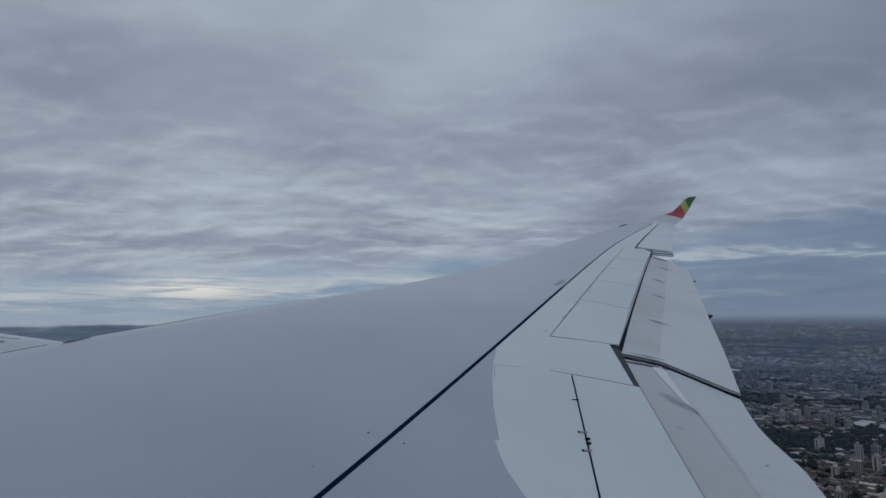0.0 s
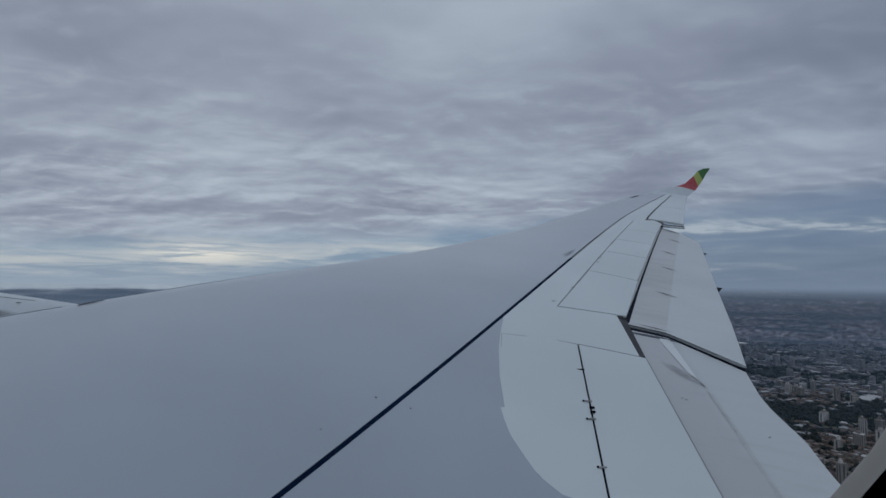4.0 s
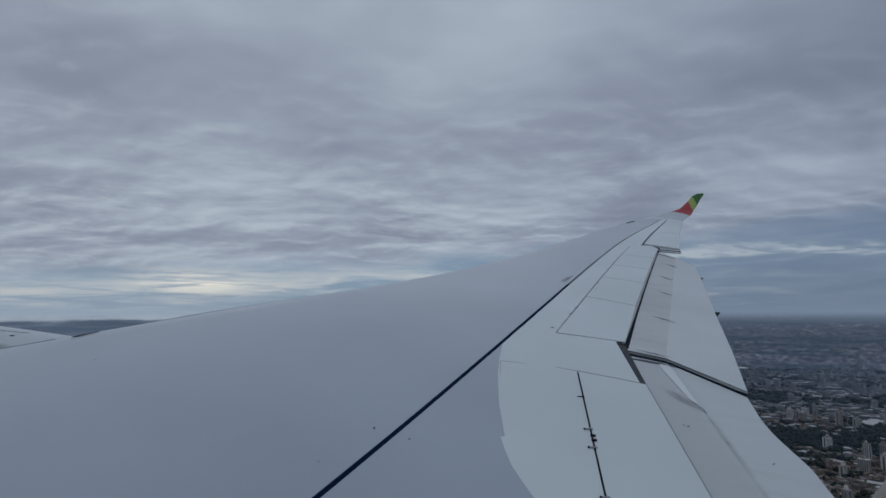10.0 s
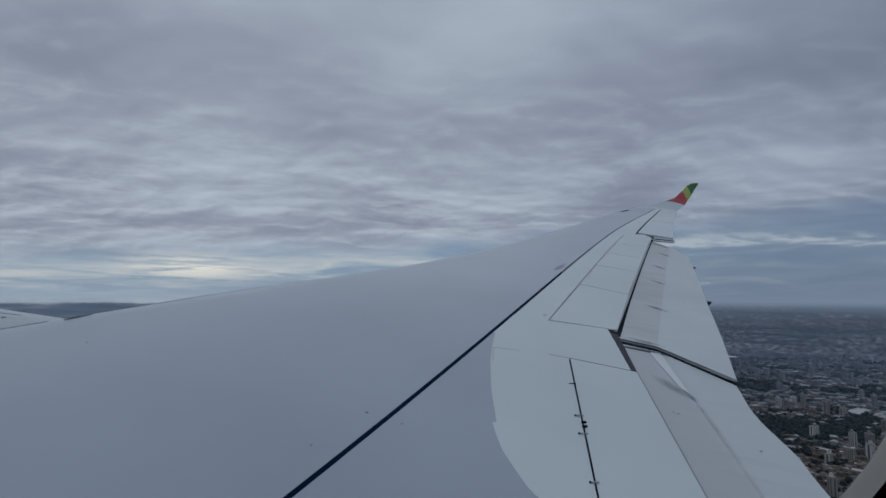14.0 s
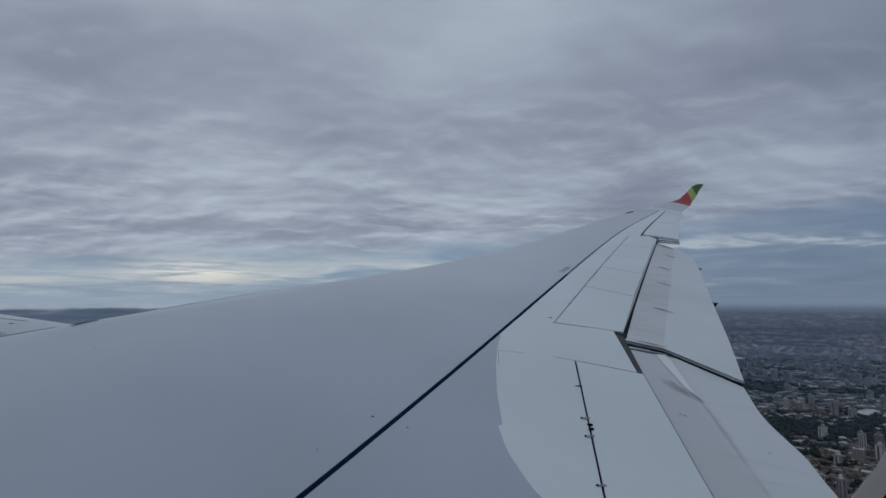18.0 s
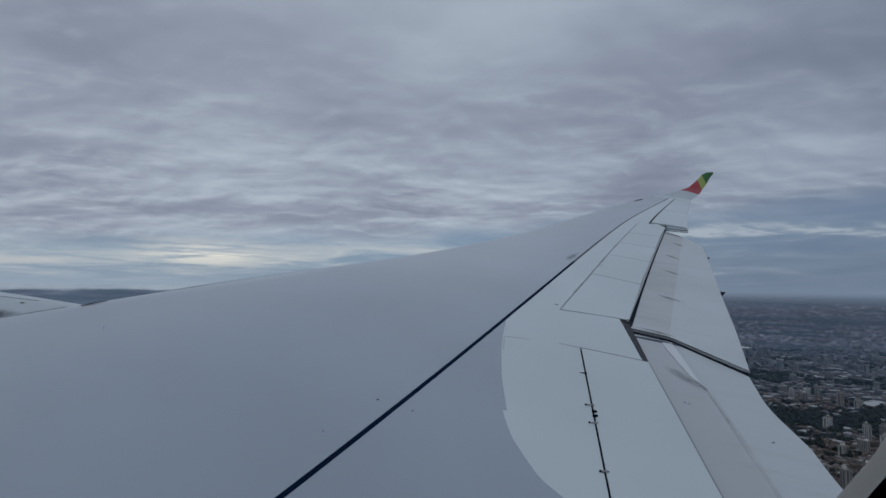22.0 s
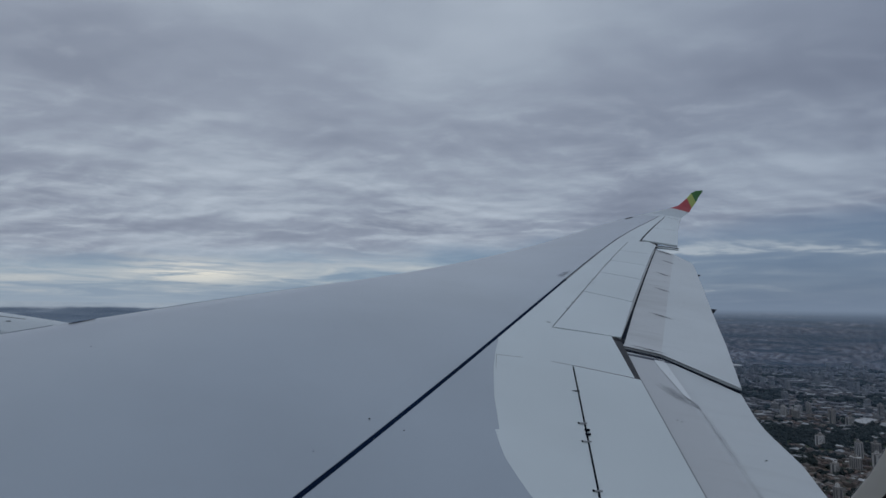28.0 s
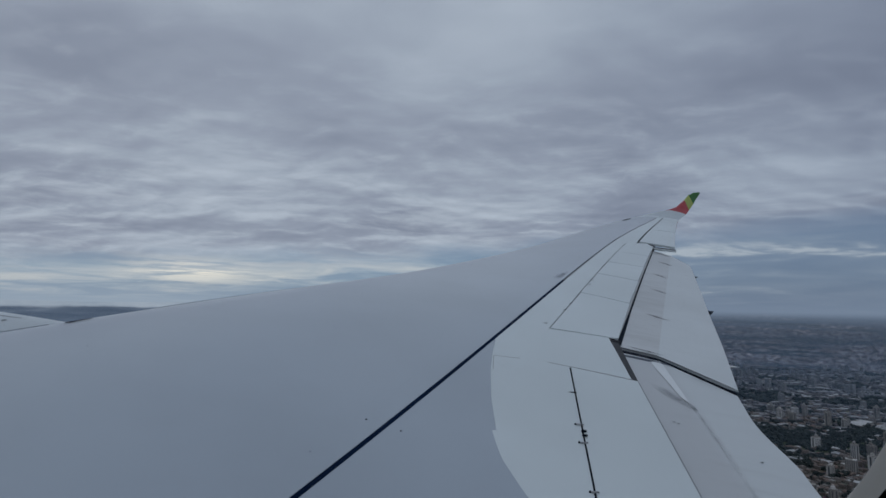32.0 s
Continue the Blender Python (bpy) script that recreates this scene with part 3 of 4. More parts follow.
ribbon("panel_joint", [(9.030, 6.715), (9.010, 6.38)], 0.005, M_JOINT, wing, lift=0.0015, thick=0.004, n=6)
ribbon("panel_joint", [(9.70, 6.87), (9.95, 6.885)], 0.009, M_JOINT, wing, lift=0.0015, thick=0.004, n=6)


# ---------------------------------------------------------------- flaps
def flap(name, lines, zf, label, nose_paint, skin_paint):
    """A flap from three lines of the plan: nose under the spoilers, crease, trailing edge."""
    nose, crease, tail = (polyline(l) for l in lines)
    n = 60
    out = tagged(new(name), "", "")
    out.parent = wing
    out["label"] = label
    for nm, a, b, m, mat, t0, t1 in (("flap_nose", nose, crease, 8, nose_paint, 0.16, 0.14), ("flap_skin", crease, tail, 8, skin_paint, 0.14, 0.012)):
        rows = []
        for i in range(n + 1):
            p, q = a(i / n), b(i / n)
            r = []
            for j in range(m + 1):
                w = p.lerp(q, j / m)
                r.append((w.x, w.y, zf(w.x, w.y) + (0.006 if nm == "flap_skin" and nose_paint is not skin_paint else 0.0)))
            rows.append(r)
        auto_smooth(part(nm, sheet(rows, down=lambda u, v, t0=t0, t1=t1: lerp(t0, t1, v)), mat, out))
    return out


flap_in = flap("inboard_flap", [[(10.5, -0.1), (10.5, 7.815)], [(11.33, -0.1), (11.33, 7.775)], [(12.07, -0.1), (12.06, 5.60), (12.09, 5.95), (12.00, 6.45), (12.00, 6.70), (12.09, 7.232)]], z_flap_in, "pale grey extended inboard flap", M_FLAP_IN, M_FLAP_IN)
flap_out = flap("outboard_flap", [[(10.72, 7.92), (13.46, 14.86)], [(11.33, 7.86), (13.86, 14.45)], [(12.12, 7.27), (12.53, 8.59), (12.98, 10.17), (13.45, 11.74), (13.86, 13.10), (14.0, 13.6)]], z_flap_out, "pale grey extended outboard flap", M_NOSE, M_FLAP)
# black end seal between the flaps
ribbon("flap_end_seal", [(10.80, 7.865), (11.31, 7.81), (12.09, 7.245)], (0.050, 0.016), M_RUBBER, flap_out, zf=z_flap_out, lift=-0.010, thick=0.05, n=30, label="black rubber end seal")
ribbon("seal_lip", [(10.84, 7.910), (11.33, 7.857), (12.12, 7.280)], (0.012, 0.008), M_SEAM, flap_out, zf=z_flap_out, lift=0.012, thick=0.01, n=30, label="scuffed grey lip of the seal")
# dark strips laid on the flap paint the shade under the spoilers' edge
ribbon("flap_gap_shade", [(10.838, 8.0), (11.39, 9.40)], (0.060, 0.030), M_RUBBER, flap_out, zf=z_flap_out, lift=0.006, thick=0.02, n=16, label="dark strip painting the shaded gap under the spoilers")
ribbon("flap_gap_shade", [(11.39, 9.40), (13.62, 15.0)], (0.030, 0.020), M_RUBBER, flap_out, zf=z_flap_out, lift=0.006, thick=0.02, n=24, label="dark strip painting the shaded gap under the spoilers")
PATCH = [(7.72, 11.195, 11.318), (7.64, 11.175, 11.326), (7.50, 11.185, 11.329), (7.30, 11.215, 11.33), (7.10, 11.240, 11.33), (6.92, 11.262, 11.33), (6.84, 11.290, 11.33), (6.80, 11.320, 11.33)]
auto_smooth(part("flap_patch", sheet([[(lerp(a, b, c), y, z_flap_in(lerp(a, b, c), y) + 0.008) for c in (0, 0.5, 1)] for y, a, b in PATCH], 0.004), M_PATCH, flap_in, "clean white rub patch"))
for k, (pts, wd, mat) in enumerate((([(10.98, 7.06), (11.36, 6.64)], (0.24, 0.16), M_HINT_DARK), ([(11.265, 6.87), (11.365, 6.60)], (0.05, 0.10), M_STAIN), ([(11.345, 6.72), (11.345, 5.75)], (0.030, 0.018), M_HINT_DARK), ([(11.355, 6.72), (11.37, 5.55)], (0.07, 0.07), M_HINT), ([(11.345, 6.2), (11.335, 3.4)], (0.06, 0.08), M_HINT), ([(11.02, 7.775), (11.50, 7.60)], (0.06, 0.05), M_STAIN), ([(10.84, 7.78), (11.20, 7.76)], (0.05, 0.04), M_FAINT), ([(11.50, 7.58), (12.0, 7.24)], (0.07, 0.03), M_HINT_DARK))):
    ribbon("flap_stain", pts, wd, mat, flap_in, zf=z_flap_in, lift=0.012 + 0.002 * k, thick=0, n=14, label="grey oil smear")
for x, y, l in ((10.975, 6.30, 0.022), (11.02, 6.285, 0.026), (11.70, 5.90, 0.030)):
    part("flap_plug", box_bm((l, 0.010, 0.007), (x, y, z_flap_in(x, y) + 0.010), 0.25, 0.002), M_JOINT, flap_in)
for (xa, ya), (xb, yb) in (((11.66, 9.50), (12.02, 9.33)), ((12.22, 10.96), (12.50, 10.80)), ((12.67, 12.16), (12.88, 11.92)), ((13.22, 13.48), (13.44, 13.20))):
    ribbon("flap_stain", [(xa, ya), (xb, yb)], (0.06, 0.17), M_STAIN, flap_out, zf=z_flap_out, lift=0.010, thick=0.002, n=6, label="grey rub mark")
ribbon("flap_stain", [(13.42, 14.72), (13.78, 14.2)], (0.3, 0.3), M_STAIN, flap_out, zf=z_flap_out, lift=0.012, thick=0.002, n=6, label="grey rub mark")
ribbon("flap_stain", [(10.95, 7.99), (11.45, 7.90)], (0.06, 0.06), M_STAIN, flap_out, zf=z_flap_out, lift=0.014, thick=0.002, n=6, label="grey oil smear")


def fairing(x, y, length, r, zf, name="flap_track_fairing"):
    """A canoe-shaped fairing under the flap, its tail reaching past the trailing edge."""
    bm = bmesh.new()
    rings = []
    for i in range(17):
        s = i / 16
        rad = r * max(0.02, math.sin(math.pi * (s * 0.89 + 0.06)) ** 0.8)
        cx = x - length * (1 - s)
        cz = zf(min(cx, x - 0.1), y) - 0.03 - r * 0.55 - 0.05 * length * (1 - s) + r * 0.28 * max(0.0, (s - 0.75) / 0.25) ** 2
        cut = 0.9 * rad * max(0.0, (s - 0.7) / 0.3)
        rings.append([bm.verts.new((cx - cut * (1 - math.sin(a)), y + 0.6 * rad * math.cos(a), cz + rad * math.sin(a))) for a in (k * math.tau / 16 for k in range(16))])
    for p, q in zip(rings, rings[1:]):
        for k in range(16):
            bm.faces.new((p[k], p[(k + 1) % 16], q[(k + 1) % 16], q[k]))
    bm.faces.new(rings[0])
    bm.faces.new(rings[-1][::-1])
    part(name, bm, M_FAIRING, wing, "dark blue-grey flap track fairing", True)


def tail_spike(x, y, length, zf, turn):
    """Slim pale tail of a fairing that shows past the trailing edge."""
    bm = bmesh.new()
    bmesh.ops.create_cone(bm, cap_ends=True, segments=10, radius1=0.035, radius2=0.002, depth=length)
    m = Matrix.Translation((x, y, zf(x, y) - 0.02)) @ Matrix.Rotation(turn, 4, "Z") @ Matrix.Rotation(math.pi / 2, 4, "Y") @ Matrix.Diagonal((0.6, 1, 1, 1))
    bmesh.ops.transform(bm, matrix=m, verts=bm.verts)
    part("fairing_tail", bm, M_WHITE, wing, "pale pointed fairing tail", True)


tail_spike(12.43, 8.05, 0.16, z_flap_out, -0.12)
fairing(13.15, 10.36, 3.2, 0.19, z_flap_out)
fairing(12.33, 7.75, 3.6, 0.22, z_flap_out)
fairing(13.82, 12.70, 2.6, 0.075, z_flap_out)

# ---------------------------------------------------------------- ailerons and wing tip


def z_tip(x, y):
    return z_top(min(x, x_te(y) - 0.02), y)


quad_panel("aileron", [(x_aileron(15.95) + 0.03, 15.95), (14.25, 15.24), (15.53, 18.75), (x_aileron(19.5) + 0.03, 19.5)], M_PANEL, wing, 10, 6, 0.0, 0.06, z_tip, "pale grey inner aileron")
quad_panel("aileron", [(x_aileron(19.56) + 0.03, 19.56), (15.55, 18.81), (17.60, 24.2), (17.47, 25.62)], M_PANEL, wing, 10, 6, 0.0, 0.06, z_tip, "pale grey outer aileron")
ribbon("aileron_seal", [(13.58, 16.17), (17.46, 25.62)], (0.05, 0.07), M_RUBBER, wing, lift=-0.012, n=30, label="black aileron hinge gap")
# dark sheet painted in for the shaded open gap between flap and aileron
quad_panel("flap_end_gap_shade", [(13.58, 15.20), (14.18, 15.0), (14.24, 15.14), (13.60, 15.45)], M_STEP, wing, 4, 4, -0.05, 0.05, z_tip, "dark sheet for the shaded gap at the flap's outer end")
quad_panel("flap_end_plate", [(13.68, 15.12), (14.15, 14.90), (14.18, 14.97), (13.66, 15.2)], M_PANEL, wing, 4, 4, -0.05, 0.03, z_tip, "pale end plate")


def lens(le, te, thick, normal, k=9):
    """Points round a thin section between a leading and a trailing edge."""
    le, te, nrm = Vector(le), Vector(te), Vector(normal).normalized()
    up = [le.lerp(te, s) + nrm * thick * 1.6 * math.sqrt(s) * (1 - s) for s in (i / k for i in range(k + 1))]
    dn = [le.lerp(te, s) - nrm * thick * 0.8 * math.sqrt(s) * (1 - s) for s in (i / k for i in range(k - 1, 0, -1))]
    return up + dn


def loft(name, secs, material, label):
    bm = bmesh.new()
    loops = [[bm.verts.new(p) for p in s] for s in secs]
    for p, q in zip(loops, loops[1:]):
        for j in range(len(p)):
            bm.faces.new((p[j], p[(j + 1) % len(p)], q[(j + 1) % len(p)], q[j]))
    bm.faces.new(loops[0])
    bm.faces.new(loops[-1][::-1])
    return auto_smooth(part(name, bm, material, winglet, label), 45)


winglet = new("winglet")
winglet.parent = wing
winglet["label"] = "upswept tip in red, yellow-green and green bands"
A1 = ((16.82, 26.30, 4.39), (18.445, 26.30, 4.20), 0.10, (0, -0.3, 1))
B0 = ((17.99, 26.75, 4.70), (19.024, 26.90, 4.55), 0.10, (0, -0.4, 1))
B1 = ((18.80, 27.60, 5.02), (19.32, 27.55, 4.74), 0.08, (0, -0.6, 1))
C0 = ((19.497, 28.40, 5.53), (19.653, 28.20, 4.985), 0.06, (0, -0.9, 0.8))
D0 = ((19.826, 28.67, 5.84), (20.004, 28.52, 5.35), 0.05, (0, -1, 0.6))
D1 = ((20.19, 28.95, 6.03), (20.30, 28.87, 5.71), 0.045, (0, -1, 0.5))
E0 = ((20.64, 29.28, 6.12), (20.66, 29.28, 6.05), 0.015, (0, -1, 0.4))
# the root takes over the wing's own section
root = [(x, 25.97, z_top(x, 25.97) + 0.002) for x in (lerp(x_le(25.97), 17.98, k / 9) for k in range(10))]
root += [(x, 25.97, z_top(x, 25.97) - 0.10) for x in (lerp(x_le(25.97), 17.98, k / 9) for k in range(8, 0, -1))]
loft("tip_root", [root, lens(*A1)], M_TIPROOT, "pale grey root of the tip")
loft("tip_collar", [lens(*A1), lens(*B0)], M_TIPROOT, "pale grey collar of the tip")
loft("red_band", [lens(*B0), lens(*B1), lens(*C0)], M_RED, "red painted band")
loft("stripe", [lens(*C0), lens(*D0)], M_LIME, "yellow-green painted stripe")
loft("green_band", [lens(*D0), lens(*D1), lens(*E0)], M_GREEN, "green painted tip")
# fixed trailing piece between the aileron's end and the tip
inner = [Vector((17.49, 25.70, z_tip(17.49, 25.70))), Vector((17.62, 24.24, z_tip(17.60, 24.24)))]
outer_edge = [Vector((17.75, 26.25, 4.30)), Vector((18.44, 26.30, 4.20))]
rows = [[tuple(inner[0].lerp(inner[1], j / 5).lerp(outer_edge[0].lerp(outer_edge[1], j / 5), i / 6)) for j in range(6)] for i in range(7)]
auto_smooth(part("tip_trailing_panel", sheet(rows, 0.04), M_PANEL, winglet, "pale grey trailing piece of the tip"))

# slats along the leading edge
for y0, y1 in ((0.4, 5.9), (7.0, 11.4), (11.45, 16.0), (16.05, 20.4), (20.45, 24.4)):
    rows = []
    for i in range(25):
        y = lerp(y0, y1, i / 24)
        ch = x_te(y) - x_le(y)
        row = []
        for c in (-0.012, -0.006, 0.004, 0.014, 0.03, 0.05, 0.065):
            x = x_le(y) + c * ch
            row.append((x, y, (z_top(max(x, x_le(y)), y) + 0.006) if c > 0 else z_top(x_le(y), y) - 0.03 * (1 + (-c) * 40)))
        rows.append(row)
    auto_smooth(part("slat", sheet(rows, 0.02), M_SLAT, wing, "grey leading-edge slat"))
for pts, wd in (([(4.352, 5.87), (4.366, 5.95)], (0.008, 0.050)), ([(4.366, 5.95), (4.40, 6.05)], (0.050, 0.034)), ([(4.40, 6.05), (4.46, 6.16)], (0.034, 0.004))):
    ribbon("slat_gap", pts, wd, M_NAVY, wing, lift=0.010, thick=0.006, n=8, label="dark gap between slats at the pylon")
ribbon("slat_gap", [(15.20, 23.8), (15.70, 24.6)], (0.03, 0.11), M_STEP, wing, lift=0.025, thick=0.04, n=8, label="dark end of the outermost slat")

# ---------------------------------------------------------------- engine
engine = tagged(new("jet_engine"), "white engine nacelle slung ahead of the wing", "engine")


def nacelle():
    bm = bmesh.new()
    rings = []
    prof = [(-2.4, 1.35), (-2.3, 1.50), (-2.0, 1.63), (-1.2, 1.74), (0.0, 1.78), (1.2, 1.74), (2.2, 1.62), (3.0, 1.45), (3.6, 1.26), (4.2, 1.02), (4.25, 0.9)]
    for x, r in prof:
        cz = -1.62 - 0.02 * x - 0.035 * (x - 0.5)
        rings.append([bm.verts.new((x, 6.5 + r * math.cos(a), cz + r * math.sin(a))) for a in (k * math.tau / 48 for k in range(48))])
    for p, q in zip(rings, rings[1:]):
        for k in range(48):
            bm.faces.new((p[k], p[(k + 1) % 48], q[(k + 1) % 48], q[k]))
    bm.faces.new(rings[0])
    bm.faces.new(rings[-1][::-1])
    return auto_smooth(part("nacelle", bm, M_NACELLE, engine), 50)


nacelle()
rows = []
for i in range(21):
    x = lerp(0.6, 4.05, i / 20)
    top = lerp(0.10, -0.275, (i / 20) ** 1.3)
    rows.append([(x, 6.5 + w, top - 2.2 * w * w - abs(w) * 0.12) for w in (-0.42, -0.32, -0.22, -0.12, -0.05, 0, 0.05, 0.12, 0.22, 0.32, 0.42)])
auto_smooth(part("pylon", sheet(rows, 0.6), M_NACELLE, engine, "pale pylon fairing"))


def z_pylon(x, y):
    w = y - 6.5
    return lerp(0.10, -0.275, ((x - 0.6) / 3.45) ** 1.3) - 2.2 * w * w - abs(w) * 0.12


part("strake", box_bm((0.055, 0.012, 0.008), (3.27, 6.345, z_pylon(3.27, 6.345) + 0.003), 0.25, 0.004), M_JOINT, engine)
ribbon("panel_joint", [(2.80, 6.385), (3.42, 6.415)], 0.006, M_JOINT, engine, zf=z_pylon, lift=0.002, thick=0.003, n=10)
# shade between pylon and wing, painted on as a dark film
ribbon("pylon_shade", [(2.60, 6.13), (3.42, 6.225)], (0.20, 0.10), M_PYLON_SHADE, engine, zf=z_pylon, lift=0.004, thick=0, n=12, label="shade beside the wing painted on the pylon")

# ---------------------------------------------------------------- cabin window and walls
EYE = Vector((8.72, -0.12, 0.0))


def rounded_loop(depth, scale, n=12):
    """The window's outline at a distance from the eye."""
    left, right, low, top = -0.21, 0.1345, -0.098, 0.27
    pts = []
    for sx, sz, r, a0 in ((1, 0, 0.14, -90), (1, 1, 0.11, 0), (0, 1, 0.11, 90), (0, 0, 0.10, 180)):
        cx, cz = (right - r if sx else left + r), (top - r if sz else low + r)
        for i in range(n + 1):
            a = radians(a0 + 90 * i / n)
            pts.append(((cx + r * math.cos(a)) * scale, (cz + r * math.sin(a)) * scale))
    return [(EYE.x + x, EYE.y + depth, EYE.z + z) for x, z in pts]


def rect_loop(y, x0, x1, z0, z1, n=12):
    """A rectangle with as many points as the window's outline, corner by corner."""
    out = []
    mid = [((x1, z0), (0, 1)), ((x1, z1), (-1, 0)), ((x0, z1), (0, -1)), ((x0, z0), (1, 0))]
    for (x, z), _ in mid:
        out += [(x, y, z)] * (n + 1)
    return out


def rings(name, loops, material, parent=None, label=""):
    bm = bmesh.new()
    vs = [[bm.verts.new(p) for p in l] for l in loops]
    n = len(vs[0])
    for p, q in zip(vs, vs[1:]):
        for k in range(n):
            bm.faces.new((p[k], p[(k + 1) % n], q[(k + 1) % n], q[k]))
    bmesh.ops.remove_doubles(bm, verts=bm.verts, dist=1e-5)
    bmesh.ops.dissolve_degenerate(bm, edges=bm.edges[:], dist=1e-6)
    return part(name, bm, material, parent, label)


WX0, WX1, WZ0, WZ1 = 8.30, 9.10, -0.45, 0.55
wall = tagged(rings("wall_cabin", [rounded_loop(0.128, 0.846), rect_loop(EYE.y + 0.128, WX0, WX1, WZ0, WZ1), rect_loop(EYE.y + 0.20, WX0, WX1, WZ0, WZ1), rounded_loop(0.20, 1.36), rounded_loop(0.17, 1.18), rounded_loop(0.17, 1.085)], M_TRIM), "grey moulded cabin side wall round the window", "wall", kind="structure")
window = tagged(new("window_1"), "cabin window with rounded corners and a beige liner", "window", kind="structure")
auto_smooth(rings("window_frame", [rounded_loop(0.130, 0.857), rounded_loop(0.145, 0.93), rounded_loop(0.160, 1.0), rounded_loop(0.168, 1.07)], M_LINER, window, "beige window liner"))
glass = Mat("clear_acrylic", (1, 1, 1), 0.0)
clear, gloss, blend, fres = glass.node("ShaderNodeBsdfTransparent"), glass.node("ShaderNodeBsdfGlossy", Roughness=0.02), glass.node("ShaderNodeMixShader"), glass.node("ShaderNodeFresnel", IOR=1.15)
glass.link(fres.outputs[0], blend.inputs[0])
glass.link(clear.outputs[0], blend.inputs[1])
glass.link(gloss.outputs[0], blend.inputs[2])
glass.link(blend.outputs[0], glass.nt.nodes["Material Output"].inputs[0])
bm = bmesh.new()
f1 = bm.faces.new([bm.verts.new(p) for p in rounded_loop(0.163, 1.04)])
ext = bmesh.ops.extrude_face_region(bm, geom=[f1])
bmesh.ops.translate(bm, verts=[v for v in ext["geom"] if isinstance(v, bmesh.types.BMVert)], vec=(0, 0.004, 0))
pane = part("pane", bm, glass.m, window, "clear acrylic pane")
pane.visible_shadow = False


def slab(name, size, centre, material, label, category):
    return tagged(part(name, box_bm(size, centre), material), label, category, kind="structure")


slab("wall_fore", (0.06, 2.6, 2.2), (6.0, -1.31, 0.1), M_TRIM, "plain grey cabin partition", "wall")
slab("wall_aft", (0.06, 2.6, 2.2), (11.5, -1.31, 0.1), M_TRIM, "plain grey cabin partition", "wall")
slab("wall_inner", (5.5, 0.06, 2.2), (8.75, -2.6, 0.1), M_TRIM, "plain grey inner cabin wall", "wall")
slab("floor", (5.5, 2.6, 0.06), (8.75, -1.31, -1.02), M_TRIM, "grey cabin floor", "floor")
slab("ceiling", (5.5, 2.6, 0.06), (8.75, -1.31, 1.22), M_TRIM, "pale grey cabin ceiling", "ceiling")


def fuselage():
    """A curved shell of the fuselage side, open behind the window panel."""
    bm = bmesh.new()
    R, cy, cz = 2.82, 0.085 - 2.82, 0.05
    xs = sorted({*np.linspace(-6, 22, 15).tolist(), WX0, WX1})
    zs = [WZ0, WZ1]
    angs = sorted({*[radians(a) for a in range(-70, 111, 10)], *[math.asin((z - cz) / R) for z in zs]})
    g = [[[bm.verts.new((x, cy + (R - d) * math.cos(a), cz + (R - d) * math.sin(a))) for a in angs] for x in xs] for d in (0.0, 0.06)]
    for i in range(len(xs) - 1):
        for j in range(len(angs) - 1):
            xm, zm = (xs[i] + xs[i + 1]) / 2, cz + R * math.sin((angs[j] + angs[j + 1]) / 2)
            if WX0 < xm < WX1 and WZ0 < zm < WZ1:
                continue
            for s in g:
                bm.faces.new((s[i][j], s[i + 1][j], s[i + 1][j + 1], s[i][j + 1]))
    return tagged(part("wall_fuselage", bm, M_WHITE), "white curved fuselage side", "fuselage", kind="structure")


fuselage()

# ---------------------------------------------------------------- the land below
GROUND = -400.0
FAR = 4850.0
rng = random.Random(7)


def polar(azimuth, r):
    """A place on the land: degrees aft of square, metres from below the window."""
    a = radians(azimuth)
    return r * math.sin(a), r * math.cos(a)


def ground_material():
    m = Mat("city_ground", (0.1, 0.1, 0.1), 0.9, 0, 0.2)
    a = m.noise(0.005, 6, 0.6)
    b = m.noise(0.025, 5, 0.65)
    v = m.node("ShaderNodeTexVoronoi", Scale=0.045)
    m.link(m.coords((1, 1, 0)), v.inputs["Vector"])
    col = m.mix(m.ramp(a, [(0.42, 0.0), (0.58, 1.0)]), (0.045, 0.060, 0.040), (0.115, 0.108, 0.105))
    col = m.mix(m.ramp(b, [(0.45, 0.0), (0.65, 0.7)]), col, (0.13, 0.11, 0.10))
    col = m.mix(0.30, col, m.mix(1.0, v.outputs["Color"], (0.20, 0.18, 0.17), "MULTIPLY"))
    m.base(col)
    return m.m


def disc(name, material, z, r, n=96):
    bm = bmesh.new()
    bm.faces.new([bm.verts.new((r * math.cos(k * math.tau / n), r * math.sin(k * math.tau / n), z)) for k in range(n)])
    return part(name, bm, material)


tagged(disc("ground", ground_material(), GROUND, FAR + 30), "dark city ground with streets and trees", "ground", kind="structure")


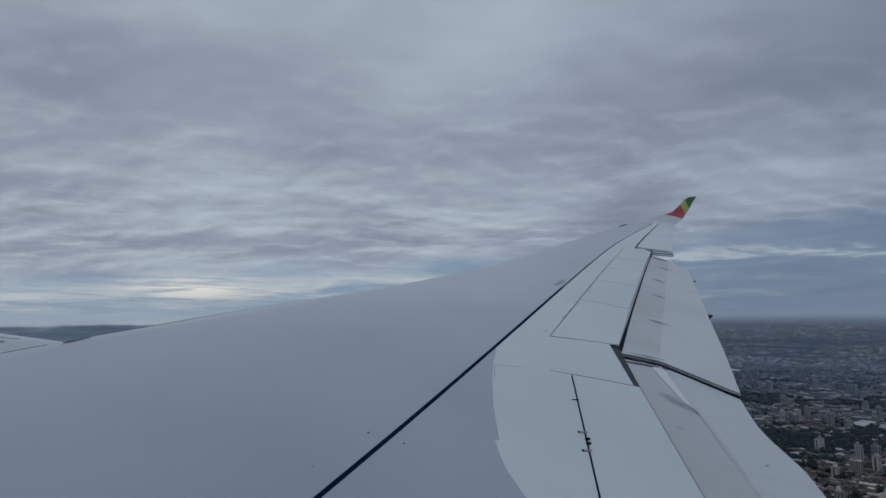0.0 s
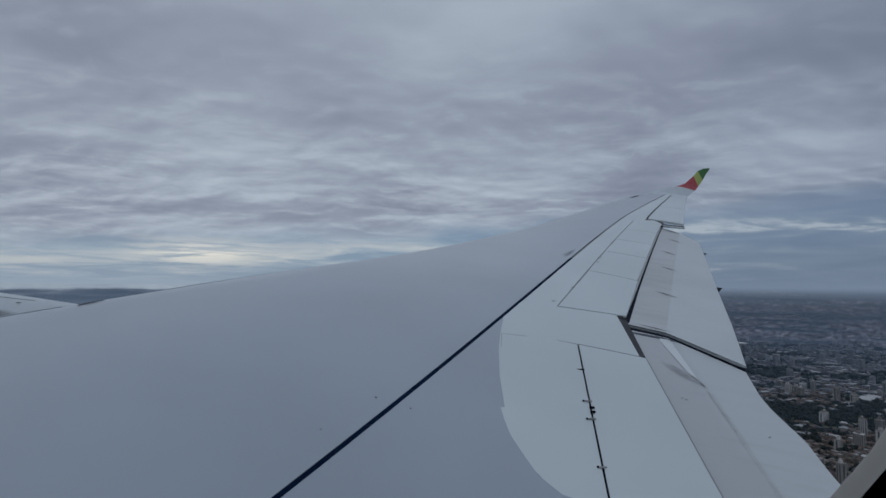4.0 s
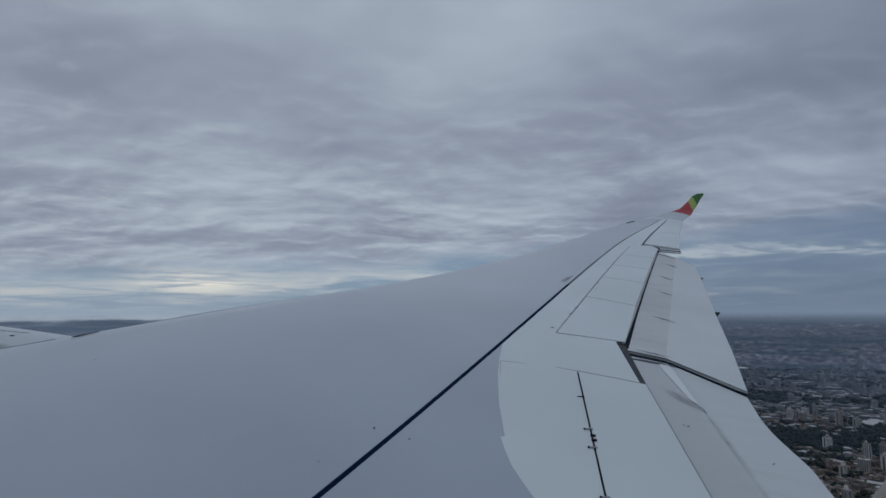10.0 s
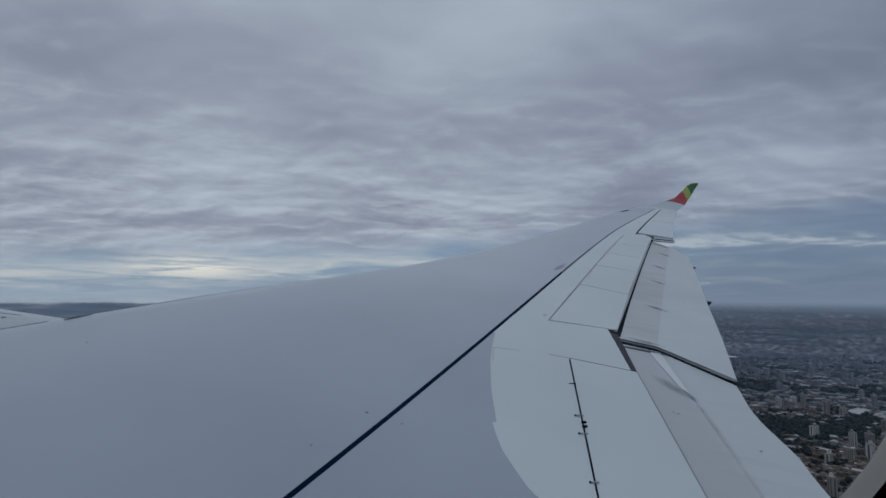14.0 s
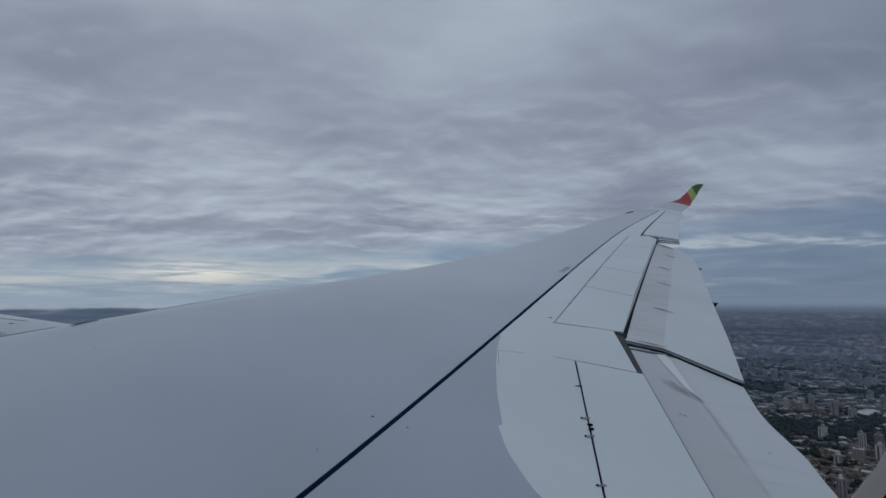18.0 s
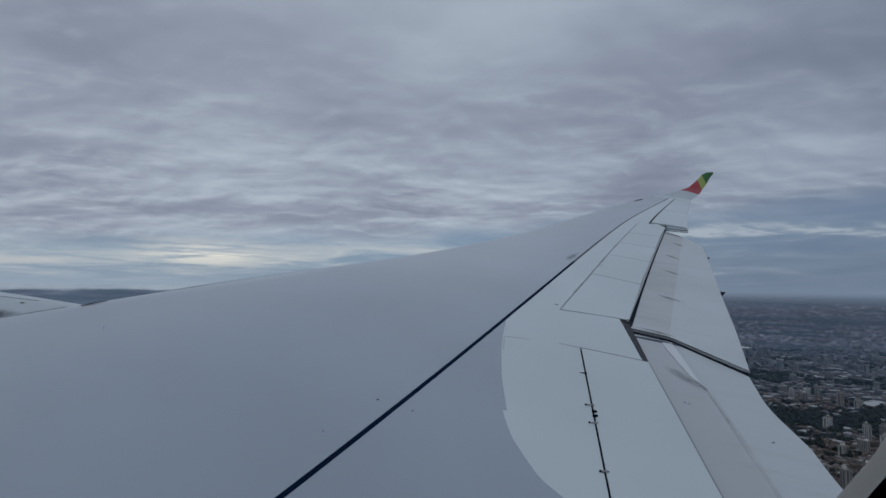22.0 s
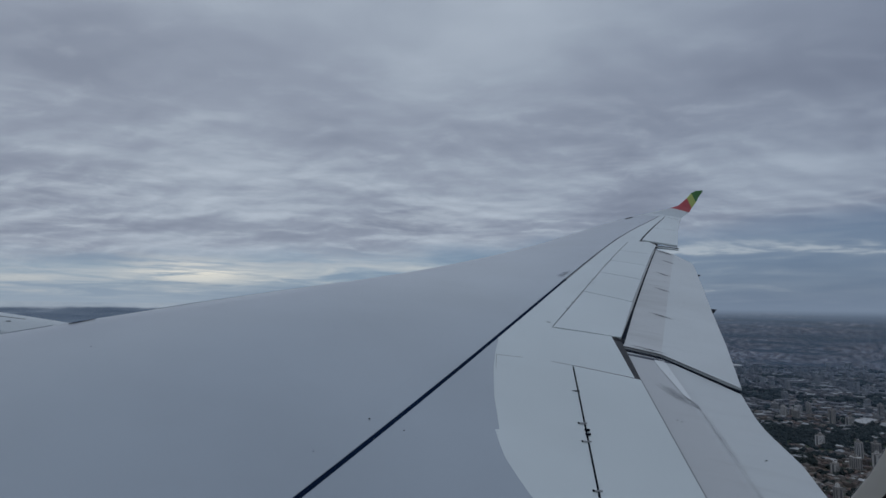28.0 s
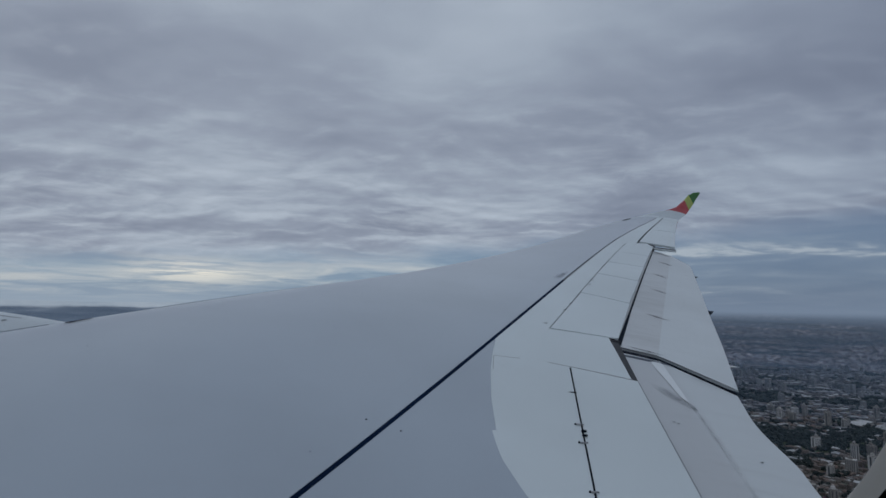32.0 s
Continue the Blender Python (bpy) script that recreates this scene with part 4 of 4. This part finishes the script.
def backdrop_material():
    """Far city and hills crowding to the horizon, haze and glow painted in."""
    k = Mat("distant_land", (0.1, 0.1, 0.1))
    k.nt.nodes.clear()
    tc = k.node("ShaderNodeTexCoord")
    sep = k.node("ShaderNodeSeparateXYZ")
    k.link(tc.outputs["Object"], sep.inputs[0])

    def field(scale, detail, rough):
        mp = k.node("ShaderNodeMapping")
        mp.inputs["Scale"].default_value = scale
        k.link(tc.outputs["Object"], mp.inputs["Vector"])
        n = k.node("ShaderNodeTexNoise", Scale=1.0, Detail=detail, Roughness=rough)
        k.link(mp.outputs[0], n.inputs["Vector"])
        return n.outputs["Fac"]

    specks = field((0.030, 0.030, 0.065), 6.0, 0.68)
    bands = field((0.0020, 0.0020, 0.034), 5.0, 0.6)
    woods = field((0.0013, 0.0013, 0.030), 6.0, 0.62)
    roofs = field((0.014, 0.014, 0.13), 4.0, 0.55)

    def cells(scale):
        mp = k.node("ShaderNodeMapping")
        mp.inputs["Scale"].default_value = scale
        k.link(tc.outputs["Object"], mp.inputs["Vector"])
        v = k.node("ShaderNodeTexVoronoi", Scale=1.0)
        k.link(mp.outputs[0], v.inputs["Vector"])
        bw = k.node("ShaderNodeRGBToBW")
        k.link(v.outputs["Color"], bw.inputs[0])
        return bw.outputs[0]

    near_c, far_c = cells((0.032, 0.032, 0.085)), cells((0.042, 0.042, 0.095))
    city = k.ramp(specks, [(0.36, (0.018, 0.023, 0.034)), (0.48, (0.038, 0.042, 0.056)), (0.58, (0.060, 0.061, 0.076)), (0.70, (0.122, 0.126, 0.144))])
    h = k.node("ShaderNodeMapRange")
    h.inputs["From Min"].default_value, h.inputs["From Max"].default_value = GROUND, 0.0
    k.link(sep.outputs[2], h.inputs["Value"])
    box = k.mix(k.ramp(h.outputs[0], [(0.25, 0.0), (0.75, 1.0)]), near_c, far_c)
    box = k.ramp(box, [(0.15, 0.50), (0.50, 0.95), (0.70, 1.45), (0.86, 2.2)])
    city = k.mix(1.0, city, box, "MULTIPLY")
    city = k.mix(k.ramp(bands, [(0.38, 0.42), (0.56, 0.0)]), city, (0.030, 0.038, 0.054))
    land = k.mix(k.ramp(woods, [(0.52, 0.0), (0.56, 0.88)]), city, (0.016, 0.026, 0.040))
    land = k.mix(k.ramp(roofs, [(0.63, 0.0), (0.66, 0.45)]), land, (0.13, 0.137, 0.152))
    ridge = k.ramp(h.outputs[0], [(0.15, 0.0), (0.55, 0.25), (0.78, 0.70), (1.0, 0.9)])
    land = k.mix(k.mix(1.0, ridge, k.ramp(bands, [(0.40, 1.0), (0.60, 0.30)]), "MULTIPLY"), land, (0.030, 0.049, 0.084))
    # haze painted into the glowing colour, thicker towards the horizon
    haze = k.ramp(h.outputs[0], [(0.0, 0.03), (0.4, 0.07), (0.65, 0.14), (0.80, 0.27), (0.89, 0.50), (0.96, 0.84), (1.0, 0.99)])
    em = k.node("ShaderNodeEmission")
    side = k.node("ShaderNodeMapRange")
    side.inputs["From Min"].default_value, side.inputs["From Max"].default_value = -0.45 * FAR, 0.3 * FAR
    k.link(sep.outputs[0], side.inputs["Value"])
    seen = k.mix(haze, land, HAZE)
    # ahead of the wing: haze-blue hills with a painted bank of low cloud on them
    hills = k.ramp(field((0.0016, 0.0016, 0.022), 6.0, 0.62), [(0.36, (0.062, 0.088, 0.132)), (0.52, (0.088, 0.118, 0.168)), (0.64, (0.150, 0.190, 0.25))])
    lumps = field((0.0022, 0.0022, 0.010), 6.0, 0.6)
    level = k.node("ShaderNodeMath")
    level.operation = "MULTIPLY_ADD"
    k.link(lumps, level.inputs[0])
    level.inputs[1].default_value = 0.16
    k.link(h.outputs[0], level.inputs[2])
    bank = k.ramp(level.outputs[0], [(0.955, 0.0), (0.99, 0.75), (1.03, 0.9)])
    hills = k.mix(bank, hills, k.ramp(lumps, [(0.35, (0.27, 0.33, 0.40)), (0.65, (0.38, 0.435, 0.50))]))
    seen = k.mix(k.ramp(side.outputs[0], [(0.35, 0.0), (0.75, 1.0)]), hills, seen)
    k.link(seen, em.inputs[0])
    out = k.node("ShaderNodeOutputMaterial")
    k.link(em.outputs[0], out.inputs[0])
    return k.m


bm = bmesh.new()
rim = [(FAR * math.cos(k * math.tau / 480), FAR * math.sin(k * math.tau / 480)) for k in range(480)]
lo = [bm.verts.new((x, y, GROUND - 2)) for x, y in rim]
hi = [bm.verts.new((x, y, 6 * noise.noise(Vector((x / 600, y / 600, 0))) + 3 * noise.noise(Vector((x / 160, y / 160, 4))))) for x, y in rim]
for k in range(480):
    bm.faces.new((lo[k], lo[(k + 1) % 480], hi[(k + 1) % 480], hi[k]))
tagged(part("backdrop", bm, backdrop_material()), "glowing wall painted with hazy blue distant city and hills", "backdrop", kind="structure")



# air thickening with distance: added blue-tinted see-through sheets, one behind the other, for haze
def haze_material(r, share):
    m = Mat("haze_sheet", (0.50, 0.72, 1.0), 1.0, 0, 0)
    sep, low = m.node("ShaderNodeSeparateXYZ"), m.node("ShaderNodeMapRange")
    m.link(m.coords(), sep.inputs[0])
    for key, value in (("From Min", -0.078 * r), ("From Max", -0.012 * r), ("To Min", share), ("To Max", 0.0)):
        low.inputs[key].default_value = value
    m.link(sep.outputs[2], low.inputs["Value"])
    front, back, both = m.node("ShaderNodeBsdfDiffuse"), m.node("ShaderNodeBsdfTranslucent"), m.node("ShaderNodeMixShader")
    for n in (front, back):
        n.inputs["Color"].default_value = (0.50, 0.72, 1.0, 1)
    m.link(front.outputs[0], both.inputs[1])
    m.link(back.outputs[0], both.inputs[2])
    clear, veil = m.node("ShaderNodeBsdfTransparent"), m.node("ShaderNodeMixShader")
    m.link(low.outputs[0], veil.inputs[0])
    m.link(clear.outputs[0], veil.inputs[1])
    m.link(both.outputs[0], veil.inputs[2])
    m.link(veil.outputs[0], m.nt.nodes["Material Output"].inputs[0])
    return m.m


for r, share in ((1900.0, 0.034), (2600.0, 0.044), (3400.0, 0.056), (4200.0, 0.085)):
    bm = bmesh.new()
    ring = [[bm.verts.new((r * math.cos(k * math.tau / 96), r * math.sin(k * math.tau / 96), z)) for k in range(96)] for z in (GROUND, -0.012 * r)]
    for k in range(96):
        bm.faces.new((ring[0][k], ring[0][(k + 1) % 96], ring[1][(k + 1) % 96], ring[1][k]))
    tagged(part("haze", bm, haze_material(r, share)), "thin see-through blue sheet standing in for haze over the city", "haze", kind="stuff")

# materials of the city


def varied(name, stops, rough, island=True, scale=0.12):
    """Weathered paint or tile whose colour differs from building to building."""
    m = Mat(name, stops[0][1], rough, 0, 0.3)
    src = m.node("ShaderNodeNewGeometry").outputs["Random Per Island"] if island else m.node("ShaderNodeObjectInfo").outputs["Random"]
    col = m.ramp(src, stops)
    g = m.noise(scale, 5, 0.65)
    m.base(m.mix(m.ramp(g, [(0.40, 0.0), (0.70, 0.5)]), col, m.mix(1.0, col, (0.45, 0.44, 0.43), "MULTIPLY")))
    return m.m


M_ROOF = varied("mixed_roofs", [(0.0, (0.160, 0.106, 0.088)), (0.25, (0.128, 0.088, 0.076)), (0.45, (0.105, 0.090, 0.084)), (0.62, (0.175, 0.122, 0.102)), (0.8, (0.115, 0.108, 0.105)), (0.92, (0.24, 0.237, 0.235)), (0.96, (0.48, 0.48, 0.48))], 0.8)
M_HOUSE = varied("mixed_render", [(0.0, (0.15, 0.132, 0.120)), (0.4, (0.115, 0.102, 0.096)), (0.7, (0.175, 0.155, 0.142)), (1.0, (0.25, 0.235, 0.225))], 0.85)
M_TOWER = varied("tower_render", [(0.0, (0.19, 0.172, 0.158)), (0.35, (0.30, 0.28, 0.26)), (0.6, (0.23, 0.220, 0.212)), (0.78, (0.46, 0.45, 0.435)), (1.0, (0.60, 0.59, 0.575))], 0.8, False, 0.05)
# far towers' render tinted cool grey to paint in the haze of distance
M_FARTOWER = varied("haze_tinted_render", [(0.0, (0.10, 0.107, 0.118)), (0.5, (0.155, 0.163, 0.176)), (1.0, (0.23, 0.238, 0.25))], 0.8, True, 0.05)
M_GLAZE = Mat("dark_window_glass", (0.075, 0.08, 0.085), 0.3).m
M_SHED = varied("pale_sheet_roof", [(0.0, (0.34, 0.35, 0.36)), (0.5, (0.24, 0.25, 0.26)), (1.0, (0.48, 0.48, 0.48))], 0.5, False, 0.06)
M_ROAD = painted("asphalt", (0.052, 0.052, 0.055), 0.9, 0.2)
M_GRASS = Mat("grass", (0.06, 0.085, 0.035), 0.95, 0, 0.1)
gn = M_GRASS.noise(0.02, 6, 0.65)
M_GRASS.base(M_GRASS.ramp(gn, [(0.35, (0.030, 0.048, 0.025)), (0.55, (0.055, 0.080, 0.036)), (0.72, (0.095, 0.095, 0.060))]))
M_LEAF = varied("dark_foliage", [(0.0, (0.013, 0.022, 0.024)), (0.5, (0.019, 0.029, 0.031)), (1.0, (0.030, 0.040, 0.038))], 0.9, True, 0.4)

GRID = radians(24)


def streets(u, v):
    """Plan of a place given along the street grid."""
    return u * math.cos(GRID) - v * math.sin(GRID), u * math.sin(GRID) + v * math.cos(GRID)


def where(x, y):
    return math.degrees(math.atan2(x, y)), math.hypot(x, y)


def wooded(x, y):
    """How far a place belongs to parks and tree belts."""
    az, r = where(x, y)
    n = noise.noise(Vector((x / 260, y / 260, 3.1))) + 0.5 * noise.noise(Vector((x / 90, y / 90, 8.7)))
    belt = math.exp(-((r - 2120 - 9 * (az - 30)) / 200) ** 2) + 0.7 * math.exp(-((r - 1560 + 14 * (az - 30)) / 60) ** 2) + (0.9 + 0.03 * (az - 30)) * math.exp(-((r - 3150 + 20 * (az - 30)) / 170) ** 2)
    return n + 0.72 * belt


def built_up(x, y):
    return noise.noise(Vector((x / 210 + 40, y / 210, 1.7)))


# low houses, block by block
class Heap:
    """Many small closed shapes gathered into one mesh with two materials."""

    def __init__(self):
        self.v, self.f, self.m = [], [], []

    def block(self, x, y, z, w, d, h, turn, roof=0.0):
        c, s, n = math.cos(turn), math.sin(turn), len(self.v)
        for zz in (z, z + h):
            for a, b in ((-1, -1), (1, -1), (1, 1), (-1, 1)):
                self.v.append((x + (a * w * c - b * d * s) / 2, y + (a * w * s + b * d * c) / 2, zz))
        for k in range(4):
            self.f.append((n + k, n + (k + 1) % 4, n + 4 + (k + 1) % 4, n + 4 + k))
            self.m.append(0)
        if roof:
            for a in (-0.55, 0.55):
                self.v.append((x + a * w * c / 2, y + a * w * s / 2, z + h + roof))
            for q in ((4, 5, 9, 8), (5, 6, 9), (6, 7, 8, 9), (7, 4, 8)):
                self.f.append(tuple(n + i for i in q))
                self.m.append(1)
        else:
            self.f.append((n + 4, n + 5, n + 6, n + 7))
            self.m.append(1)

    def done(self, name, mats, label, category):
        me = bpy.data.meshes.new(name)
        me.from_pydata(self.v, [], self.f)
        for m in mats:
            me.materials.append(m)
        me.polygons.foreach_set("material_index", self.m)
        me.update()
        return tagged(new(name, me), label, category, kind="stuff")


# outer copies of the house colours, greyed and blued to paint in distance haze
M_ROOF_HAZED = varied("haze_greyed_roofs", [(0.0, (0.050, 0.053, 0.066)), (0.3, (0.070, 0.068, 0.080)), (0.6, (0.098, 0.088, 0.094)), (0.85, (0.125, 0.124, 0.134)), (0.95, (0.30, 0.31, 0.32))], 0.8)
M_HOUSE_HAZED = varied("haze_greyed_render", [(0.0, (0.085, 0.088, 0.100)), (0.5, (0.118, 0.119, 0.130)), (1.0, (0.185, 0.185, 0.192))], 0.85)
houses, outer = Heap(), Heap()
spots = []
for lo_r, hi_r, step in ((1120, 2150, 16.0), (2150, 2900, 22.0), (2900, 3700, 29.0), (3700, 4800, 36.0)):
    for iu in range(-20, 200):
        for iv in range(22, 240):
            if iu % 6 == 0 or iv % 9 == 0:
                continue
            x, y = streets(iu * step + rng.uniform(-0.28, 0.28) * step, iv * step + rng.uniform(-0.28, 0.28) * step)
            az, r = where(x, y)
            if not (lo_r < r <= hi_r and 16.5 < az < 43):
                continue
            w = wooded(x, y)
            if w > (0.36 if r < 1900 else 0.24) + rng.uniform(-0.12, 0.12):
                spots.append((x, y, r))
                continue
            if rng.random() < 0.10:
                continue
            k = step / 16.0
            h = rng.choice((4, 5, 6, 6, 7, 8, 9, 12)) * (1 + 0.3 * (k - 1))
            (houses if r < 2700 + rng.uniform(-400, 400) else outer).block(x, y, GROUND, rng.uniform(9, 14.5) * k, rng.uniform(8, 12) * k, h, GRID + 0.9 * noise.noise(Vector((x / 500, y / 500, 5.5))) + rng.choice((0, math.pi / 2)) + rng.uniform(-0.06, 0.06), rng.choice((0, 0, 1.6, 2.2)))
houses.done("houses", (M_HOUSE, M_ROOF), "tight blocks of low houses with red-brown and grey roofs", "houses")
outer.done("houses", (M_HOUSE_HAZED, M_ROOF_HAZED), "low-rise blocks of the outer districts in haze-greyed colours", "houses")

# far blocks, too small to tell apart: long low roofs, and towers in clusters further out
M_FARROOF = varied("far_flat_roofs", [(0.0, (0.095, 0.098, 0.112)), (0.35, (0.150, 0.148, 0.160)), (0.7, (0.215, 0.218, 0.230)), (0.9, (0.34, 0.35, 0.36))], 0.7, True, 0.03)
slabs, blocks = Heap(), Heap()
n = 0
while n < 760:
    x, y = polar(rng.uniform(17, 43), math.sqrt(rng.uniform(2250**2, 4780**2)))
    if wooded(x, y) > 0.30 or built_up(x, y) < rng.uniform(-0.6, 0.1):
        continue
    n += 1
    slabs.block(x, y, GROUND, rng.uniform(24, 85), rng.uniform(13, 36), rng.uniform(6, 13), GRID + 0.9 * noise.noise(Vector((x / 500, y / 500, 5.5))) + rng.choice((0, math.pi / 2)))
slabs.done("distant_blocks", (M_HOUSE_HAZED, M_FARROOF), "long low blocks with flat pale grey roofs", "buildings")
n = 0
while n < 300:
    x, y = polar(rng.uniform(17, 43), math.sqrt(rng.uniform(2600**2, 4780**2)))
    if built_up(x, y) < rng.uniform(0.0, 0.40) or wooded(x, y) > 0.3 or math.hypot(x, y) < rng.uniform(2600, 4900):
        continue
    n += 1
    blocks.block(x, y, GROUND, rng.uniform(12, 24), rng.uniform(11, 17), rng.choice((12, 14, 18, 24, 32, 40, 52)), GRID + rng.choice((0, math.pi / 2)))
blocks.done("distant_towers", (M_FARTOWER, M_FARTOWER), "crowded pale grey apartment blocks in the distance", "towers")


# tower blocks that can be told apart
def tower(w, d, h, bays):
    """An apartment tower: walls, dark window bays, parapet and a plant room with its tank."""
    t = tagged(new("apartment_tower"), "tall weathered beige apartment tower with dark window bays", "tower", "city towers")
    part("wall", box_bm((w, d, h), (0, 0, h / 2)), M_TOWER, t)
    for k in range(bays):
        u = (k + 0.5) / bays * w - w / 2
        for side in (-1, 1):
            part("window_bay", box_bm((w / bays * 0.30, 0.5, h * 0.92), (u, side * (d / 2 + 0.15), h * 0.49)), M_GLAZE, t)
    for side in (-1, 1):
        part("window_bay", box_bm((0.5, d * 0.3, h * 0.92), (side * (w / 2 + 0.15), 0, h * 0.49)), M_GLAZE, t)
    part("parapet", box_bm((w + 0.8, d + 0.8, 1.2), (0, 0, h + 0.4)), M_TOWER, t)
    room = part("plant_room", box_bm((w * 0.45, d * 0.5, 5.0), (w * 0.08, 0, h + 3.4)), M_TOWER, t)
    part("water_tank", box_bm((w * 0.22, d * 0.3, 2.4), (w * 0.08, 0, h + 7.0)), M_TOWER, room)
    return t


KINDS = [(15, 13, 46, 3), (19, 14, 38, 4), (13, 12, 48, 2), (24, 13, 33, 5), (16, 15, 54, 3), (18, 12, 27, 4)]
protos = []
placed = []
n = 0
while n < 72:
    near = n < 44
    az, r = rng.uniform(17, 42), math.sqrt(rng.uniform(1180**2, 2000**2) if near else rng.uniform(2000**2, 2700**2))
    x, y = polar(az, r)
    if built_up(x, y) < rng.uniform(-0.30, 0.15) or wooded(x, y) > 0.40 or any((x - a) ** 2 + (y - b) ** 2 < 30**2 for a, b in placed):
        continue
    placed.append((x, y))
    m = Matrix.Translation((x, y, GROUND)) @ Matrix.Rotation(GRID + rng.choice((0, math.pi / 2)) + rng.uniform(-0.2, 0.2), 4, "Z")
    if n < len(KINDS):
        t = tower(*KINDS[n])
        t.matrix_world = m
        protos.append(t)
    else:
        copy_thing(rng.choice(protos), m)
    n += 1


# warehouses with pale roofs
def warehouse(w, d, h):
    t = tagged(new("warehouse"), "long low warehouse with a pale sheet-metal roof", "warehouse", "warehouses")
    part("wall", box_bm((w, d, h), (0, 0, h / 2)), M_HOUSE, t)
    bm = bmesh.new()
    pr = [[bm.verts.new((sx * (w / 2 + 0.6), yy, zz)) for yy, zz in ((-d / 2 - 0.6, h), (-d / 4, h + 1.4), (0, h + 2.2), (d / 4, h + 1.4), (d / 2 + 0.6, h))] for sx in (-1, 1)]
    for k in range(4):
        bm.faces.new((pr[0][k], pr[0][k + 1], pr[1][k + 1], pr[1][k]))
    bm.faces.new(pr[0])
    bm.faces.new(pr[1][::-1])
    part("roof", bm, M_SHED, t)
    return t


sheds = []
n = 0
while n < 150:
    az, r = rng.uniform(18, 42), rng.triangular(1450, 4700, 2300)
    x, y = polar(az, r)
    if built_up(x, y) > rng.uniform(-0.1, 0.3) or wooded(x, y) > 0.62 or any((x - a) ** 2 + (y - b) ** 2 < 60**2 for a, b in placed):
        continue
    placed.append((x, y))
    m = Matrix.Translation((x, y, GROUND)) @ Matrix.Rotation(GRID + rng.choice((0, math.pi / 2)) + rng.uniform(-0.5, 0.5), 4, "Z")
    if n == 0:
        m = Matrix.Translation((*polar(33.4, 2560), GROUND)) @ Matrix.Rotation(GRID + 0.25, 4, "Z")
        t = warehouse(125, 52, 12)
        t["label"] = "very large low warehouse with a broad pale roof"
        t.matrix_world = m
    elif n < 4:
        t = warehouse(*((42, 22, 9), (62, 26, 10), (30, 19, 8))[n - 1])
        t.matrix_world = m
        sheds.append(t)
    else:
        copy_thing(rng.choice(sheds), m)
    n += 1

# roads through the city
for k, (a, b, wd) in enumerate((((15, 2560), (46, 2300), 34), ((20, 1500), (33, 3500), 26), ((15, 1820), (46, 1640), 22), ((36, 1250), (30, 3500), 20))):
    p, q = Vector(polar(*a)), Vector(polar(*b))
    side = (q - p).normalized().orthogonal() * wd / 2
    bm = bmesh.new()
    bm.faces.new([bm.verts.new((*v, GROUND + 0.4 + 0.1 * k)) for v in (p - side, q - side, q + side, p + side)])
    tagged(part("road", bm, M_ROAD), "grey asphalt avenue between city blocks", "road", kind="structure")

# park lawn below the trees
bm = bmesh.new()
edge = [polar(az, r) for az, r in ((24, 2090), (30, 2010), (36, 2070), (43, 2120), (43, 2330), (36, 2260), (30, 2220), (25, 2200))]
bm.faces.new([bm.verts.new((x, y, GROUND + 0.2)) for x, y in edge])
tagged(part("lawn", bm, M_GRASS.m), "dark green park lawn among trees", "lawn", kind="structure")


# trees: clumped crowns, uneven, many to a park
def woods(places):
    bm = bmesh.new()
    bmesh.ops.create_icosphere(bm, subdivisions=2, radius=1)
    ball = np.array([v.co[:] for v in bm.verts])
    tri = np.array([[v.index for v in f.verts] for f in bm.faces])
    bm.free()
    vs, fs, base = [], [], 0
    g = np.random.default_rng(5)
    for x, y, r in places:
        for _ in range(1 if r > 2500 else 2):
            k = ball * (1 + 0.28 * g.standard_normal((len(ball), 1))) * np.array([g.uniform(4, 8), g.uniform(4, 8), g.uniform(4, 7)]) * (1.0 if r < 2150 else 1.45 if r < 2900 else 2.1)
            k[:, 2] = np.minimum(np.maximum(k[:, 2] + g.uniform(4, 8), 0), 17)
            vs.append(k + np.array([x + g.uniform(-7, 7), y + g.uniform(-7, 7), GROUND]))
            fs.append(tri + base)
            base += len(ball)
    me = bpy.data.meshes.new("trees")
    me.from_pydata(np.concatenate(vs).tolist(), [], np.concatenate(fs).tolist())
    me.materials.append(M_LEAF)
    me.update()
    return tagged(new("trees", me), "dense dark green tree crowns in city parks", "trees", kind="stuff")


extra = []
while len(extra) < 500:
    x, y = polar(rng.uniform(17, 43), math.sqrt(rng.uniform(1150**2, 2600**2)))
    extra.append((x, y, math.hypot(x, y)))
woods(spots + extra)
